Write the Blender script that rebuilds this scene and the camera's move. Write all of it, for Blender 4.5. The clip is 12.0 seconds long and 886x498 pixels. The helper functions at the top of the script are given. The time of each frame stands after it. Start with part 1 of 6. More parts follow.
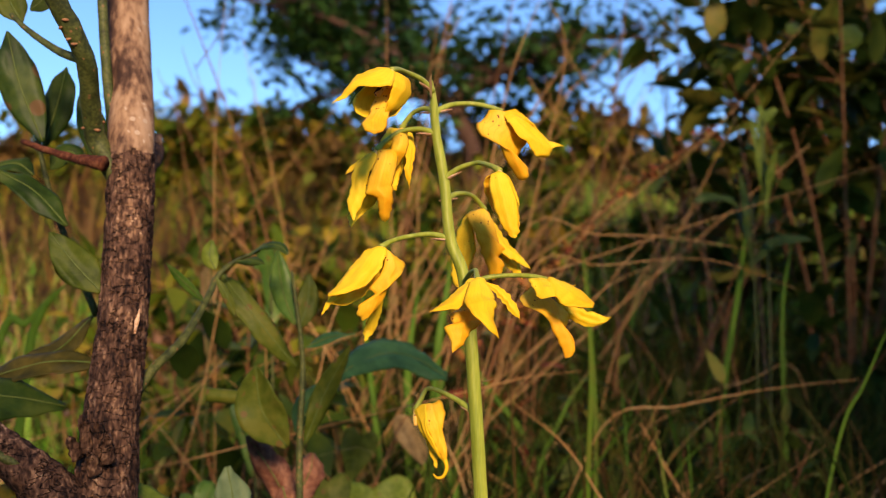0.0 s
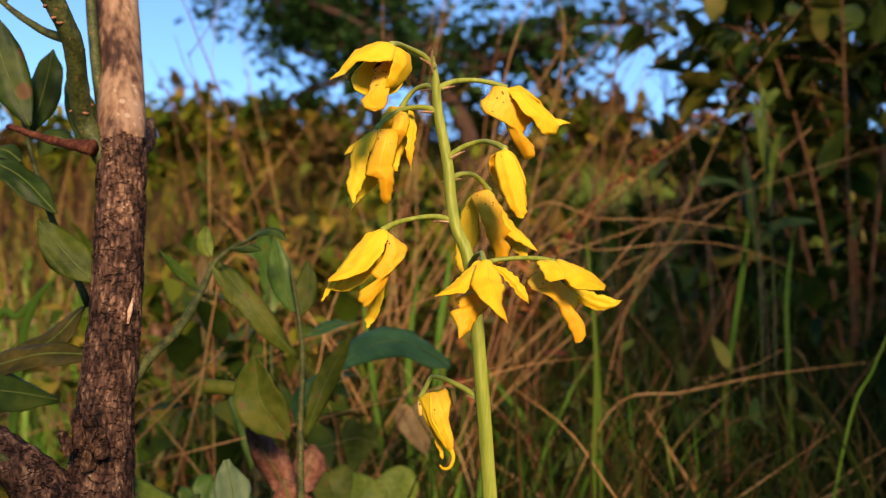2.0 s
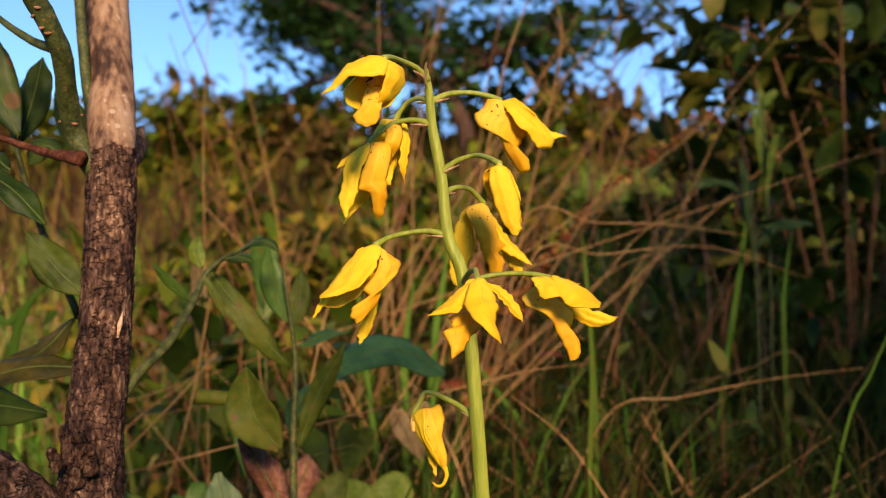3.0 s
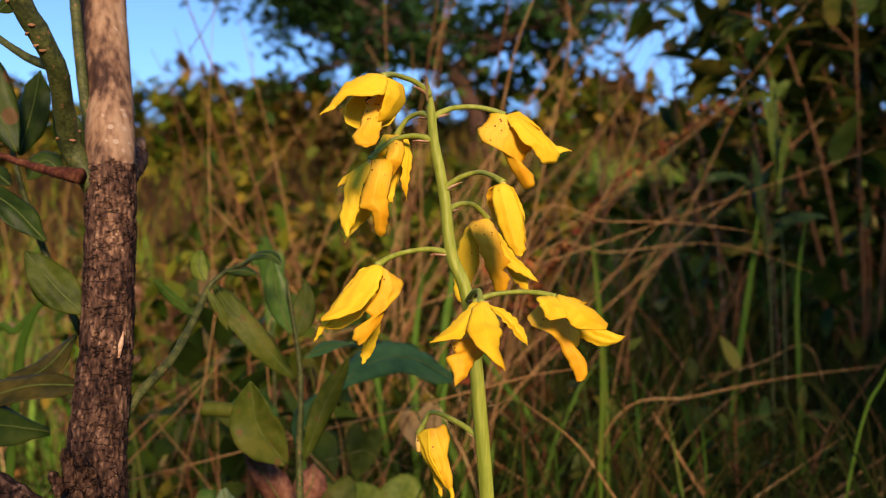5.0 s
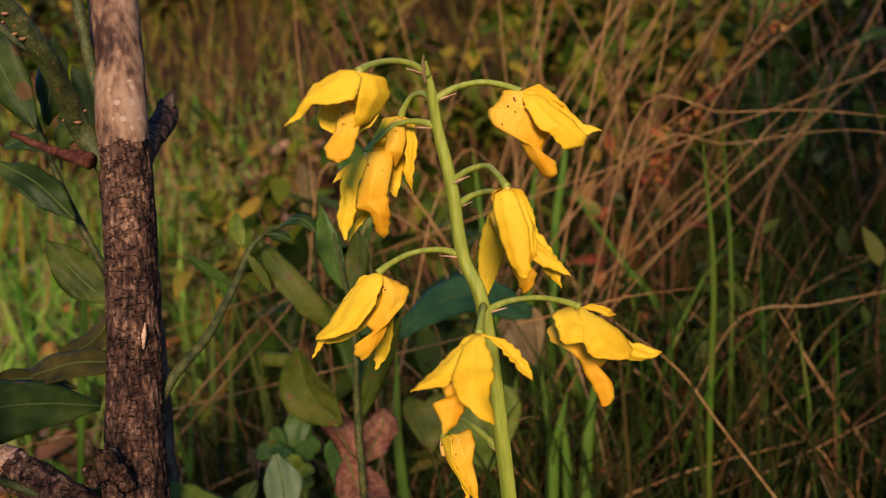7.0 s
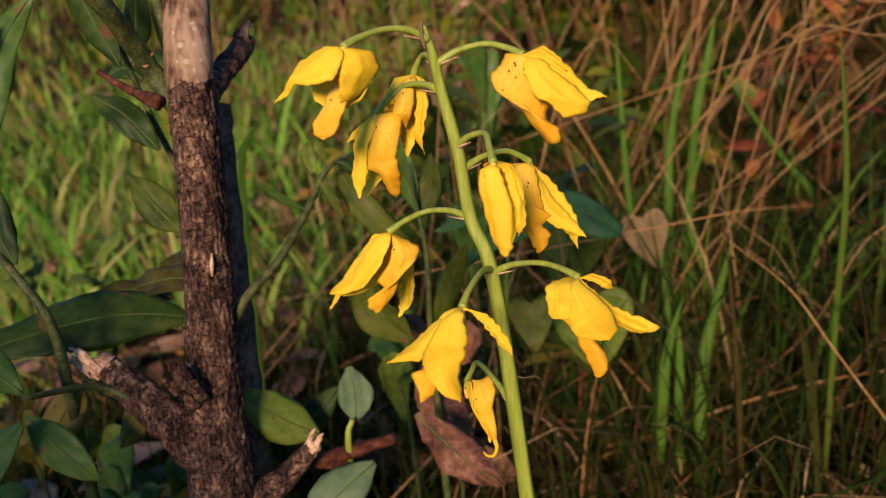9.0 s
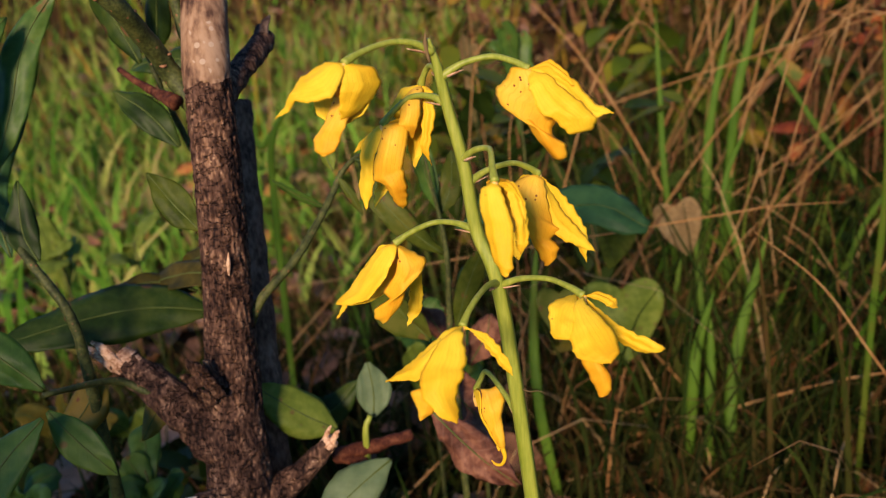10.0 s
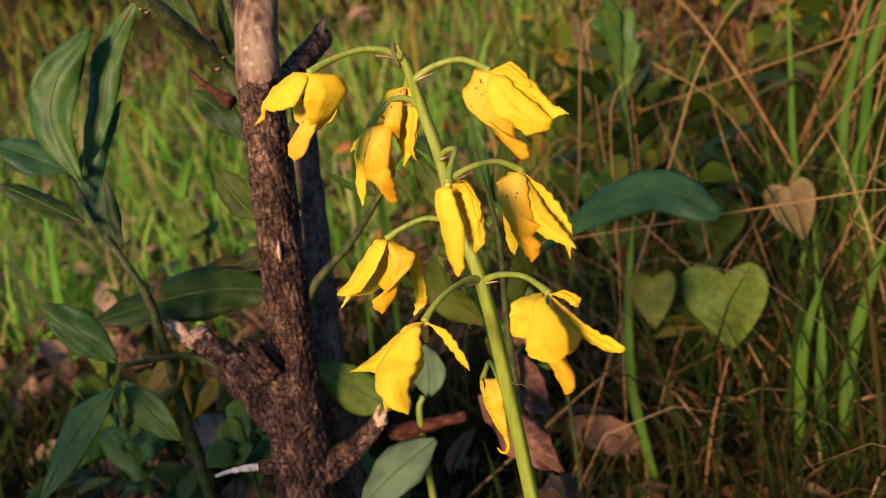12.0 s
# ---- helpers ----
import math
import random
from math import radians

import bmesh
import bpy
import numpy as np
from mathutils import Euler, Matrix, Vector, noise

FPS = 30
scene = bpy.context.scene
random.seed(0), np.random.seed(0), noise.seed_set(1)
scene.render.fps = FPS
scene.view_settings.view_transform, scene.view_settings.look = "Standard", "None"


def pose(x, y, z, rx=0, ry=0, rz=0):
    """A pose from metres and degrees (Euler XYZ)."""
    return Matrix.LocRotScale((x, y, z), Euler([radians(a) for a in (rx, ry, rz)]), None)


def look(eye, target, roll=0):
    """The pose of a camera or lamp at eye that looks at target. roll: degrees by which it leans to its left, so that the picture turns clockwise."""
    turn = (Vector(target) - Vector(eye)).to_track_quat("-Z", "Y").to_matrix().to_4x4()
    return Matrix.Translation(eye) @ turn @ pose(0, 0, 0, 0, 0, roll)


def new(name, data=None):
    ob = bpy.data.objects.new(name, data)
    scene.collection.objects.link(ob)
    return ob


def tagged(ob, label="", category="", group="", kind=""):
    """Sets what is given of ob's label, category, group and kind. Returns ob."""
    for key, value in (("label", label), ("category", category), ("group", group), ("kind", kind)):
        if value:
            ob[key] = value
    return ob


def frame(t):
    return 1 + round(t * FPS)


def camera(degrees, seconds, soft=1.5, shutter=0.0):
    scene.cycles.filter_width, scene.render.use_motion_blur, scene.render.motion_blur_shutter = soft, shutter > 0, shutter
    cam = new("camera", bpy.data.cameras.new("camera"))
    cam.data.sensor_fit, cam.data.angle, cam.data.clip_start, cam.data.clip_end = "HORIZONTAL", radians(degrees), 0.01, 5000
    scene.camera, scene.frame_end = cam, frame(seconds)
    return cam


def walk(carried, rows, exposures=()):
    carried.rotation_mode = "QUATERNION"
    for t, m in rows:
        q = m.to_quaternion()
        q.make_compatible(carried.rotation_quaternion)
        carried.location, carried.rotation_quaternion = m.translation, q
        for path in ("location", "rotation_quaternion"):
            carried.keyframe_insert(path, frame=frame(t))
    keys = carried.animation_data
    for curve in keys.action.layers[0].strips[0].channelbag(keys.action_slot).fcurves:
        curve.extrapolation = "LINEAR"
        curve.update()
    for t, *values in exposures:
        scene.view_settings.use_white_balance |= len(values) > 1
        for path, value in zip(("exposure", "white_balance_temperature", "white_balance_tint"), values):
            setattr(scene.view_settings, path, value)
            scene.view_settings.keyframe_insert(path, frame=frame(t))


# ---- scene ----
cam = camera(52.4, 12.0, 1.0)
cam.data.dof.use_dof, cam.data.dof.focus_distance, cam.data.dof.aperture_fstop = True, 0.475, 9.0
ROWS = [
    (0, 0.0000, 0.0000, 0.4500, 94.00, -0.00, 0.00),
    (0.5, -0.0022, 0.0040, 0.4487, 93.81, 0.25, -0.10),
    (1, -0.0033, 0.0111, 0.4483, 93.62, 0.50, -0.13),
    (1.5, -0.0031, 0.0146, 0.4485, 93.48, 0.70, -0.10),
    (2, -0.0039, 0.0207, 0.4474, 93.34, 0.71, -0.13),
    (2.5, -0.0031, 0.0251, 0.4521, 93.23, 0.38, -0.21),
    (4.5, 0.0025, 0.0288, 0.4761, 92.05, 1.95, -0.72),
    (5, 0.0036, 0.0359, 0.4797, 91.95, 1.10, 0.48),
    (5.5, 0.0223, 0.0554, 0.4998, 88.87, 2.29, 2.99),
    (6, 0.0428, 0.0667, 0.5236, 85.51, 2.36, 6.17),
    (6.5, 0.0559, 0.0848, 0.5397, 82.34, 2.89, 8.44),
    (7, 0.0826, 0.1083, 0.5668, 81.09, 3.36, 10.96),
    (7.5, 0.1137, 0.1180, 0.5805, 78.41, 4.14, 15.11),
    (9.5, 0.1867, 0.1568, 0.6263, 71.31, 5.27, 25.53),
    (10, 0.1920, 0.1651, 0.6344, 70.52, 5.46, 26.89),
    (10.5, 0.1975, 0.1627, 0.6393, 69.96, 5.51, 28.12),
    (11, 0.2311, 0.1738, 0.6411, 69.91, 6.46, 31.97),
    (11.5, 0.2633, 0.1968, 0.6332, 70.18, 8.12, 36.56),
    (12, 0.2876, 0.2135, 0.6387, 70.11, 9.22, 38.68),
]
walk(cam, [(t, pose(x, y, z, rx, ry, rz)) for t, x, y, z, rx, ry, rz in ROWS], exposures=((0.0, 0.70, 7050.0, 20.0), (2.5, 0.70, 7050.0, 20.0), (5.0, 0.56, 6900.0, 21.0), (6.5, 0.36, 6650.0, 22.0), (7.5, 0.37, 6350.0, 21.0), (9.5, 0.54, 6400.0, 20.0), (12.0, 0.71, 6650.0, 19.0)))

# ---- sky and sun ----
SUN = Vector((0.20, -0.87, 0.36)).normalized()
world = bpy.data.worlds.new("world")
scene.world = world
world.use_nodes = True
wn = world.node_tree.nodes
sky = wn.new("ShaderNodeTexSky")
sky.sky_type, sky.sun_disc = "NISHITA", False
sky.sun_elevation, sky.sun_rotation = math.asin(SUN.z), math.atan2(SUN.x, SUN.y)
sky.air_density, sky.dust_density, sky.ozone_density = 0.8, 0.0, 5.0
tone = wn.new("ShaderNodeMix")
tone.data_type, tone.blend_type = "RGBA", "MULTIPLY"
tone.inputs["Factor"].default_value, tone.inputs["B"].default_value = 1.0, (0.86, 1.08, 1.10, 1.0)
world.node_tree.links.new(sky.outputs[0], tone.inputs["A"])
world.node_tree.links.new(tone.outputs["Result"], wn["Background"].inputs[0])
wn["Background"].inputs[1].default_value = 0.15
sun = new("sun", bpy.data.lights.new("sun", "SUN"))
sun.data.energy, sun.data.angle, sun.data.color = 4.6, radians(13.0), (1.0, 0.76, 0.50)
sun.matrix_world = look(SUN * 20, (0, 0, 0))

# ---- materials ----


def surface(name, colors, scale=40.0, fine=6.0, rough=0.6, bump=0.2, bump_size=0.001, glow_through=0.0, stretch=(1, 1, 1), island=0.0, spots=None, spec=0.4, cracks=None, grain=0.45, veins=None):
    """A surface of several colours mixed by two noises, with relief, and light through it if it is thin."""
    m = bpy.data.materials.new(name)
    m.use_nodes = True
    n, ln = m.node_tree.nodes, m.node_tree.links.new
    bsdf, out = n["Principled BSDF"], n["Material Output"]
    co, mp = n.new("ShaderNodeTexCoord"), n.new("ShaderNodeMapping")
    mp.inputs["Scale"].default_value = stretch
    ln(co.outputs["Object"], mp.inputs[0])
    big, small = n.new("ShaderNodeTexNoise"), n.new("ShaderNodeTexNoise")
    big.inputs["Scale"].default_value, big.inputs["Detail"].default_value = scale, 3
    small.inputs["Scale"].default_value, small.inputs["Detail"].default_value = scale * fine, 4
    ln(mp.outputs[0], big.inputs["Vector"])
    ln(mp.outputs[0], small.inputs["Vector"])
    mix = n.new("ShaderNodeMath")
    mix.operation = "MULTIPLY_ADD"
    mix.inputs[1].default_value = grain
    ln(small.outputs["Fac"], mix.inputs[0])
    part_big = n.new("ShaderNodeMath")
    part_big.operation, part_big.inputs[1].default_value = "MULTIPLY", 1 - grain
    ln(big.outputs["Fac"], part_big.inputs[0])
    ln(part_big.outputs[0], mix.inputs[2])
    value = mix.outputs[0]
    if island:
        geo, pick = n.new("ShaderNodeNewGeometry"), n.new("ShaderNodeMath")
        pick.operation, pick.inputs[1].default_value = "MULTIPLY_ADD", island
        shift = n.new("ShaderNodeMath")
        shift.operation, shift.inputs[1].default_value = "SUBTRACT", 0.5 * island
        ln(geo.outputs["Random Per Island"], pick.inputs[0])
        ln(value, pick.inputs[2])
        ln(pick.outputs[0], shift.inputs[0])
        value = shift.outputs[0]
    ramp = n.new("ShaderNodeValToRGB")
    el = ramp.color_ramp.elements
    lo, hi = (0.37, 0.63) if not island else (0.5 - 0.5 * max(island, 0.4), 0.5 + 0.5 * max(island, 0.4))
    while len(el) < len(colors):
        el.new(0.5)
    for i, c in enumerate(colors):
        el[i].position, el[i].color = lo + (hi - lo) * i / max(1, len(colors) - 1), (*c, 1)
    ln(value, ramp.inputs[0])
    color = ramp.outputs[0]
    if spots:
        vor, cut, blend = n.new("ShaderNodeTexVoronoi"), n.new("ShaderNodeValToRGB"), n.new("ShaderNodeMix")
        vor.inputs["Scale"].default_value = spots[1]
        ln(co.outputs["Object"], vor.inputs["Vector"])
        cut.color_ramp.elements[0].position, cut.color_ramp.elements[1].position = spots[2], spots[2] + 0.05
        cut.color_ramp.elements[0].color, cut.color_ramp.elements[1].color = (1, 1, 1, 1), (0, 0, 0, 1)
        ln(vor.outputs["Distance"], cut.inputs[0])
        gate, both = n.new("ShaderNodeMath"), n.new("ShaderNodeMath")
        gate.operation, gate.inputs[1].default_value, both.operation = "GREATER_THAN", spots[3], "MULTIPLY"
        ln(big.outputs["Fac"], gate.inputs[0])
        ln(gate.outputs[0], both.inputs[0])
        ln(cut.outputs[0], both.inputs[1])
        blend.data_type = "RGBA"
        ln(both.outputs[0], blend.inputs["Factor"])
        ln(color, blend.inputs["A"])
        blend.inputs["B"].default_value = (*spots[0], 1)
        color = blend.outputs["Result"]
    relief = mix.outputs[0]
    if veins:
        count, slant, tint, amount = veins
        split, side, fan, along, wave, sharp, rib, most, soft, tone = (n.new("ShaderNodeSeparateXYZ"), n.new("ShaderNodeMath"), n.new("ShaderNodeMath"), n.new("ShaderNodeMath"), n.new("ShaderNodeMath"), n.new("ShaderNodeMapRange"), n.new("ShaderNodeMapRange"), n.new("ShaderNodeMath"), n.new("ShaderNodeMath"), n.new("ShaderNodeMix"))
        ln(co.outputs["UV"], split.inputs[0])
        off, wide = n.new("ShaderNodeMath"), n.new("ShaderNodeMath")
        off.operation, off.inputs[1].default_value, side.operation = "SUBTRACT", 0.5, "ABSOLUTE"
        ln(split.outputs["Y"], off.inputs[0])
        ln(off.outputs[0], side.inputs[0])
        wide.operation, wide.inputs[1].default_value = "MULTIPLY", slant * 6.283
        ln(side.outputs[0], wide.inputs[0])
        fan.operation, fan.inputs[1].default_value = "MULTIPLY_ADD", 1.6
        ln(big.outputs["Fac"], fan.inputs[0])
        ln(wide.outputs[0], fan.inputs[2])
        along.operation, along.inputs[1].default_value = "MULTIPLY_ADD", -6.283 * count
        ln(split.outputs["X"], along.inputs[0])
        ln(fan.outputs[0], along.inputs[2])
        wave.operation = "SINE"
        ln(along.outputs[0], wave.inputs[0])
        sharp.inputs["From Min"].default_value = 0.72
        ln(wave.outputs[0], sharp.inputs["Value"])
        rib.inputs["From Max"].default_value, rib.inputs["To Min"].default_value, rib.inputs["To Max"].default_value = 0.03, 1.0 if count else 0.0, 0.0
        ln(side.outputs[0], rib.inputs["Value"])
        most.operation = "MAXIMUM"
        ln(sharp.outputs[0], most.inputs[0])
        ln(rib.outputs[0], most.inputs[1])
        soft.operation, soft.inputs[1].default_value = "MULTIPLY", amount
        ln(most.outputs[0], soft.inputs[0])
        tone.data_type = "RGBA"
        ln(soft.outputs[0], tone.inputs["Factor"])
        ln(color, tone.inputs["A"])
        tone.inputs["B"].default_value = (*tint, 1)
        color = tone.outputs["Result"]
        rise = n.new("ShaderNodeMath")
        rise.operation, rise.inputs[1].default_value = "MULTIPLY_ADD", 0.10 if count else 0.6
        ln(most.outputs[0], rise.inputs[0])
        ln(mix.outputs[0], rise.inputs[2])
        relief = rise.outputs[0]
    if cracks:
        squash, plates, edge, dark, deep = n.new("ShaderNodeMapping"), n.new("ShaderNodeTexNoise"), n.new("ShaderNodeMapRange"), n.new("ShaderNodeMix"), n.new("ShaderNodeMath")
        off, size = n.new("ShaderNodeMath"), n.new("ShaderNodeMath")
        squash.inputs["Scale"].default_value = (1, 1, cracks[1])
        plates.inputs["Scale"].default_value, plates.inputs["Detail"].default_value = cracks[0], 2.5
        off.operation, off.inputs[1].default_value, size.operation = "SUBTRACT", 0.5, "ABSOLUTE"
        ln(co.outputs["Object"], squash.inputs[0])
        ln(squash.outputs[0], plates.inputs["Vector"])
        ln(plates.outputs["Fac"], off.inputs[0])
        ln(off.outputs[0], size.inputs[0])
        edge.inputs["From Max"].default_value = cracks[2]
        ln(size.outputs[0], edge.inputs["Value"])
        dark.data_type, dark.blend_type, dark.inputs["Factor"].default_value = "RGBA", "MULTIPLY", 0.75
        ln(color, dark.inputs["A"])
        ln(edge.outputs[0], dark.inputs["B"])
        color = dark.outputs["Result"]
        deep.operation = "ADD"
        ln(edge.outputs[0], deep.inputs[0])
        ln(mix.outputs[0], deep.inputs[1])
        relief = deep.outputs[0]
    ln(color, bsdf.inputs["Base Color"])
    bsdf.inputs["Roughness"].default_value = rough
    bsdf.inputs["Specular IOR Level"].default_value = spec
    bp = n.new("ShaderNodeBump")
    bp.inputs["Strength"].default_value, bp.inputs["Distance"].default_value = bump, bump_size
    ln(relief, bp.inputs["Height"])
    ln(bp.outputs[0], bsdf.inputs["Normal"])
    if glow_through:
        tr, ms = n.new("ShaderNodeBsdfTranslucent"), n.new("ShaderNodeMixShader")
        ln(color, tr.inputs[0])
        ms.inputs[0].default_value = glow_through
        ln(bsdf.outputs[0], ms.inputs[1])
        ln(tr.outputs[0], ms.inputs[2])
        ln(ms.outputs[0], out.inputs[0])
    return m


PETAL = surface("petal_yellow", [(0.71, 0.40, 0.008), (0.77, 0.49, 0.014), (0.80, 0.56, 0.028)], 28, 9, 0.6, 0.25, 0.0005, 0.25, spots=((0.20, 0.06, 0.01), 260, 0.07, 0.62), spec=0.2, grain=0.15, veins=(0, 9, (0.66, 0.36, 0.01), 0.25))
LIP = surface("lip_orange_yellow", [(0.70, 0.32, 0.008), (0.76, 0.43, 0.018), (0.79, 0.50, 0.05)], 30, 9, 0.6, 0.25, 0.0005, 0.25, spots=((0.20, 0.05, 0.01), 300, 0.15, 0.57), spec=0.2, grain=0.15, veins=(0, 8, (0.64, 0.28, 0.01), 0.25))
CREAM = surface("petal_cream", [(0.78, 0.42, 0.06), (0.84, 0.58, 0.18)], 90, 6, 0.5, 0.2, 0.0005, 0.25, spots=((0.10, 0.02, 0.01), 330, 0.2, 0.45))
STALK = surface("green_stalk", [(0.155, 0.195, 0.018), (0.205, 0.24, 0.028), (0.26, 0.29, 0.04)], 260, 3, 0.45, 0.35, 0.0006, stretch=(1, 1, 0.12), spec=0.3)
BARK = surface("bark", [(0.011, 0.006, 0.005), (0.030, 0.015, 0.010), (0.062, 0.032, 0.021), (0.10, 0.054, 0.034), (0.20, 0.115, 0.070)], 110, 4, 0.85, 1.0, 0.002, stretch=(1, 1, 0.42), cracks=(78, 2.4, 0.018), spec=0.12, grain=0.5, spots=((0.28, 0.18, 0.115), 230, 0.17, 0.60))
PEELED = surface("peeled_wood", [(0.026, 0.013, 0.009), (0.06, 0.031, 0.02), (0.16, 0.092, 0.055), (0.25, 0.155, 0.092), (0.29, 0.19, 0.12)], 48, 5, 0.75, 0.6, 0.001, stretch=(1, 1, 0.38), spec=0.15, grain=0.4, spots=((0.33, 0.25, 0.18), 120, 0.2, 0.58))
CUTWOOD = surface("cut_wood", [(0.22, 0.10, 0.05), (0.46, 0.27, 0.16), (0.60, 0.41, 0.27)], 160, 4, 0.8, 0.6, 0.001, spec=0.1)
RED_TWIG = surface("red_twig", [(0.03, 0.009, 0.006), (0.065, 0.02, 0.011), (0.12, 0.045, 0.022)], 150, 3, 0.8, 0.5, 0.001, spec=0.1)
CORK = surface("corky_scar", [(0.16, 0.07, 0.03), (0.30, 0.15, 0.08)], 300, 3, 0.8, 0.2, 0.0003, spec=0.1)
PINK_LITTER = surface("pink_brown_litter", [(0.13, 0.060, 0.032), (0.25, 0.125, 0.070), (0.36, 0.22, 0.14)], 20, 4, 0.75, 0.3, 0.001, 0.15, island=0.7, spec=0.08)
BARK_GREY = surface("grey_bark", [(0.040, 0.024, 0.017), (0.095, 0.058, 0.040), (0.17, 0.112, 0.080)], 90, 4, 0.85, 0.8, 0.002, stretch=(1, 1, 0.5), spec=0.1)
RIB = surface("leaf_rib", [(0.045, 0.070, 0.014), (0.085, 0.11, 0.028)], 60, 4, 0.5, 0.2, 0.0005, spec=0.1)
SHOOT = surface("green_shoot", [(0.020, 0.026, 0.007), (0.044, 0.054, 0.013), (0.078, 0.085, 0.022)], 120, 4, 0.6, 0.4, 0.001, spots=((0.17, 0.085, 0.035), 210, 0.16, 0.5), spec=0.2)
LEAF = surface("leaf_green", [(0.009, 0.022, 0.003), (0.021, 0.044, 0.006), (0.045, 0.068, 0.010)], 25, 6, 0.5, 0.4, 0.001, 0.22, spots=((0.10, 0.055, 0.02), 45, 0.25, 0.54), grain=0.3, veins=(9, 3, (0.07, 0.09, 0.02), 0.03), spec=0.15)
LEAF_FRESH = surface("leaf_fresh", [(0.026, 0.072, 0.010), (0.050, 0.112, 0.016), (0.090, 0.155, 0.024)], 28, 6, 0.45, 0.4, 0.001, 0.3, spots=((0.13, 0.09, 0.02), 60, 0.16, 0.55), grain=0.3, veins=(8, 3, (0.10, 0.15, 0.03), 0.04), spec=0.2)
LEAF_GOLD = surface("leaf_yellowing", [(0.06, 0.065, 0.010), (0.13, 0.105, 0.012), (0.20, 0.14, 0.02)], 30, 6, 0.5, 0.4, 0.001, 0.3, spots=((0.14, 0.05, 0.02), 70, 0.15, 0.6), grain=0.3, spec=0.15)
LEAF_BLUE = surface("leaf_bluish", [(0.015, 0.050, 0.015), (0.026, 0.080, 0.024), (0.045, 0.115, 0.033)], 20, 8, 0.5, 0.3, 0.001, 0.18, spec=0.22, grain=0.2, veins=(8, 3, (0.05, 0.11, 0.05), 0.03))
LEAF_SAGE = surface("leaf_sage", [(0.06, 0.10, 0.045), (0.095, 0.14, 0.065), (0.13, 0.18, 0.085)], 24, 6, 0.55, 0.4, 0.001, 0.25, spec=0.15, grain=0.25, veins=(7, 3, (0.15, 0.20, 0.09), 0.08))
LEAF_OLIVE = surface("leaf_olive", [(0.030, 0.048, 0.005), (0.062, 0.084, 0.010), (0.10, 0.108, 0.018)], 32, 5, 0.5, 0.4, 0.001, 0.3, spots=((0.105, 0.068, 0.02), 70, 0.17, 0.5), grain=0.3, veins=(8, 3, (0.15, 0.15, 0.03), 0.06), spec=0.1)
LEAF_BRONZE = surface("leaf_bronze", [(0.020, 0.020, 0.004), (0.046, 0.040, 0.006), (0.085, 0.064, 0.010)], 28, 6, 0.5, 0.4, 0.001, 0.25, spots=((0.10, 0.045, 0.02), 60, 0.16, 0.52), grain=0.3, veins=(8, 3, (0.10, 0.085, 0.02), 0.08), spec=0.12)
LEAF_HEART = surface("leaf_yellow_green", [(0.065, 0.105, 0.012), (0.11, 0.158, 0.020), (0.165, 0.205, 0.034)], 30, 5, 0.5, 0.4, 0.001, 0.3, spots=((0.12, 0.10, 0.03), 85, 0.13, 0.5), veins=(7, 3, (0.20, 0.23, 0.06), 0.05), spec=0.12)
LEAF_BROWN = surface("leaf_brown", [(0.055, 0.021, 0.014), (0.125, 0.050, 0.030), (0.22, 0.105, 0.062)], 40, 5, 0.6, 0.8, 0.0015, 0.1, veins=(8, 3, (0.24, 0.13, 0.08), 0.2), spec=0.12)
LEAF_PALE = surface("leaf_pale", [(0.13, 0.085, 0.035), (0.24, 0.165, 0.075)], 40, 5, 0.7, 0.5, 0.001, 0.2, spec=0.1)
GRASS = surface("grass_mixed", [(0.018, 0.050, 0.004), (0.036, 0.092, 0.007), (0.065, 0.13, 0.010), (0.11, 0.12, 0.016), (0.17, 0.075, 0.018)], 4, 8, 0.6, 0.1, 0.001, 0.3, island=0.75, spec=0.1)
GRASS_FRESH = surface("grass_fresh", [(0.026, 0.072, 0.006), (0.052, 0.125, 0.010), (0.090, 0.175, 0.016), (0.14, 0.15, 0.026)], 4, 8, 0.6, 0.1, 0.001, 0.35, island=0.75, spec=0.12)
# paler than real grass: the look of full sun is put into the colours
MEADOW = surface("sunlit_meadow_grass", [(0.06, 0.17, 0.013), (0.13, 0.30, 0.026), (0.21, 0.38, 0.045), (0.31, 0.36, 0.07), (0.36, 0.26, 0.10)], 4, 8, 0.6, 0.1, 0.001, 0.4, island=0.85, spec=0.1)
# near-black grass colours: the shade among the plants is put into them
SHADE_GRASS = surface("shade_dark_grass", [(0.008, 0.014, 0.003), (0.018, 0.036, 0.005), (0.036, 0.042, 0.008), (0.055, 0.030, 0.010)], 4, 8, 0.8, 0.1, 0.001, 0.15, island=0.75, spec=0.03)
# dull brown-green grass, its colours also darkened to carry the shade between blades
DULL_SHADE = surface("dull_shade_grass", [(0.009, 0.013, 0.003), (0.022, 0.032, 0.006), (0.042, 0.040, 0.010), (0.085, 0.042, 0.015)], 4, 8, 0.75, 0.1, 0.001, 0.2, island=0.75, spec=0.04)
STRAW = surface("dry_straw", [(0.15, 0.055, 0.017), (0.27, 0.135, 0.045), (0.42, 0.28, 0.125)], 30, 5, 0.7, 0.3, 0.001, 0.1, island=0.6, spec=0.1)
DEAD_STEM = surface("dead_stem", [(0.05, 0.018, 0.008), (0.12, 0.050, 0.020), (0.20, 0.105, 0.045)], 60, 4, 0.8, 0.4, 0.001, island=0.5, spec=0.1)
SHRUB_LEAF = surface("shrub_leaf", [(0.014, 0.030, 0.004), (0.032, 0.058, 0.007), (0.066, 0.088, 0.011), (0.13, 0.105, 0.016)], 8, 5, 0.5, 0.2, 0.001, 0.25, island=0.7, spec=0.12)
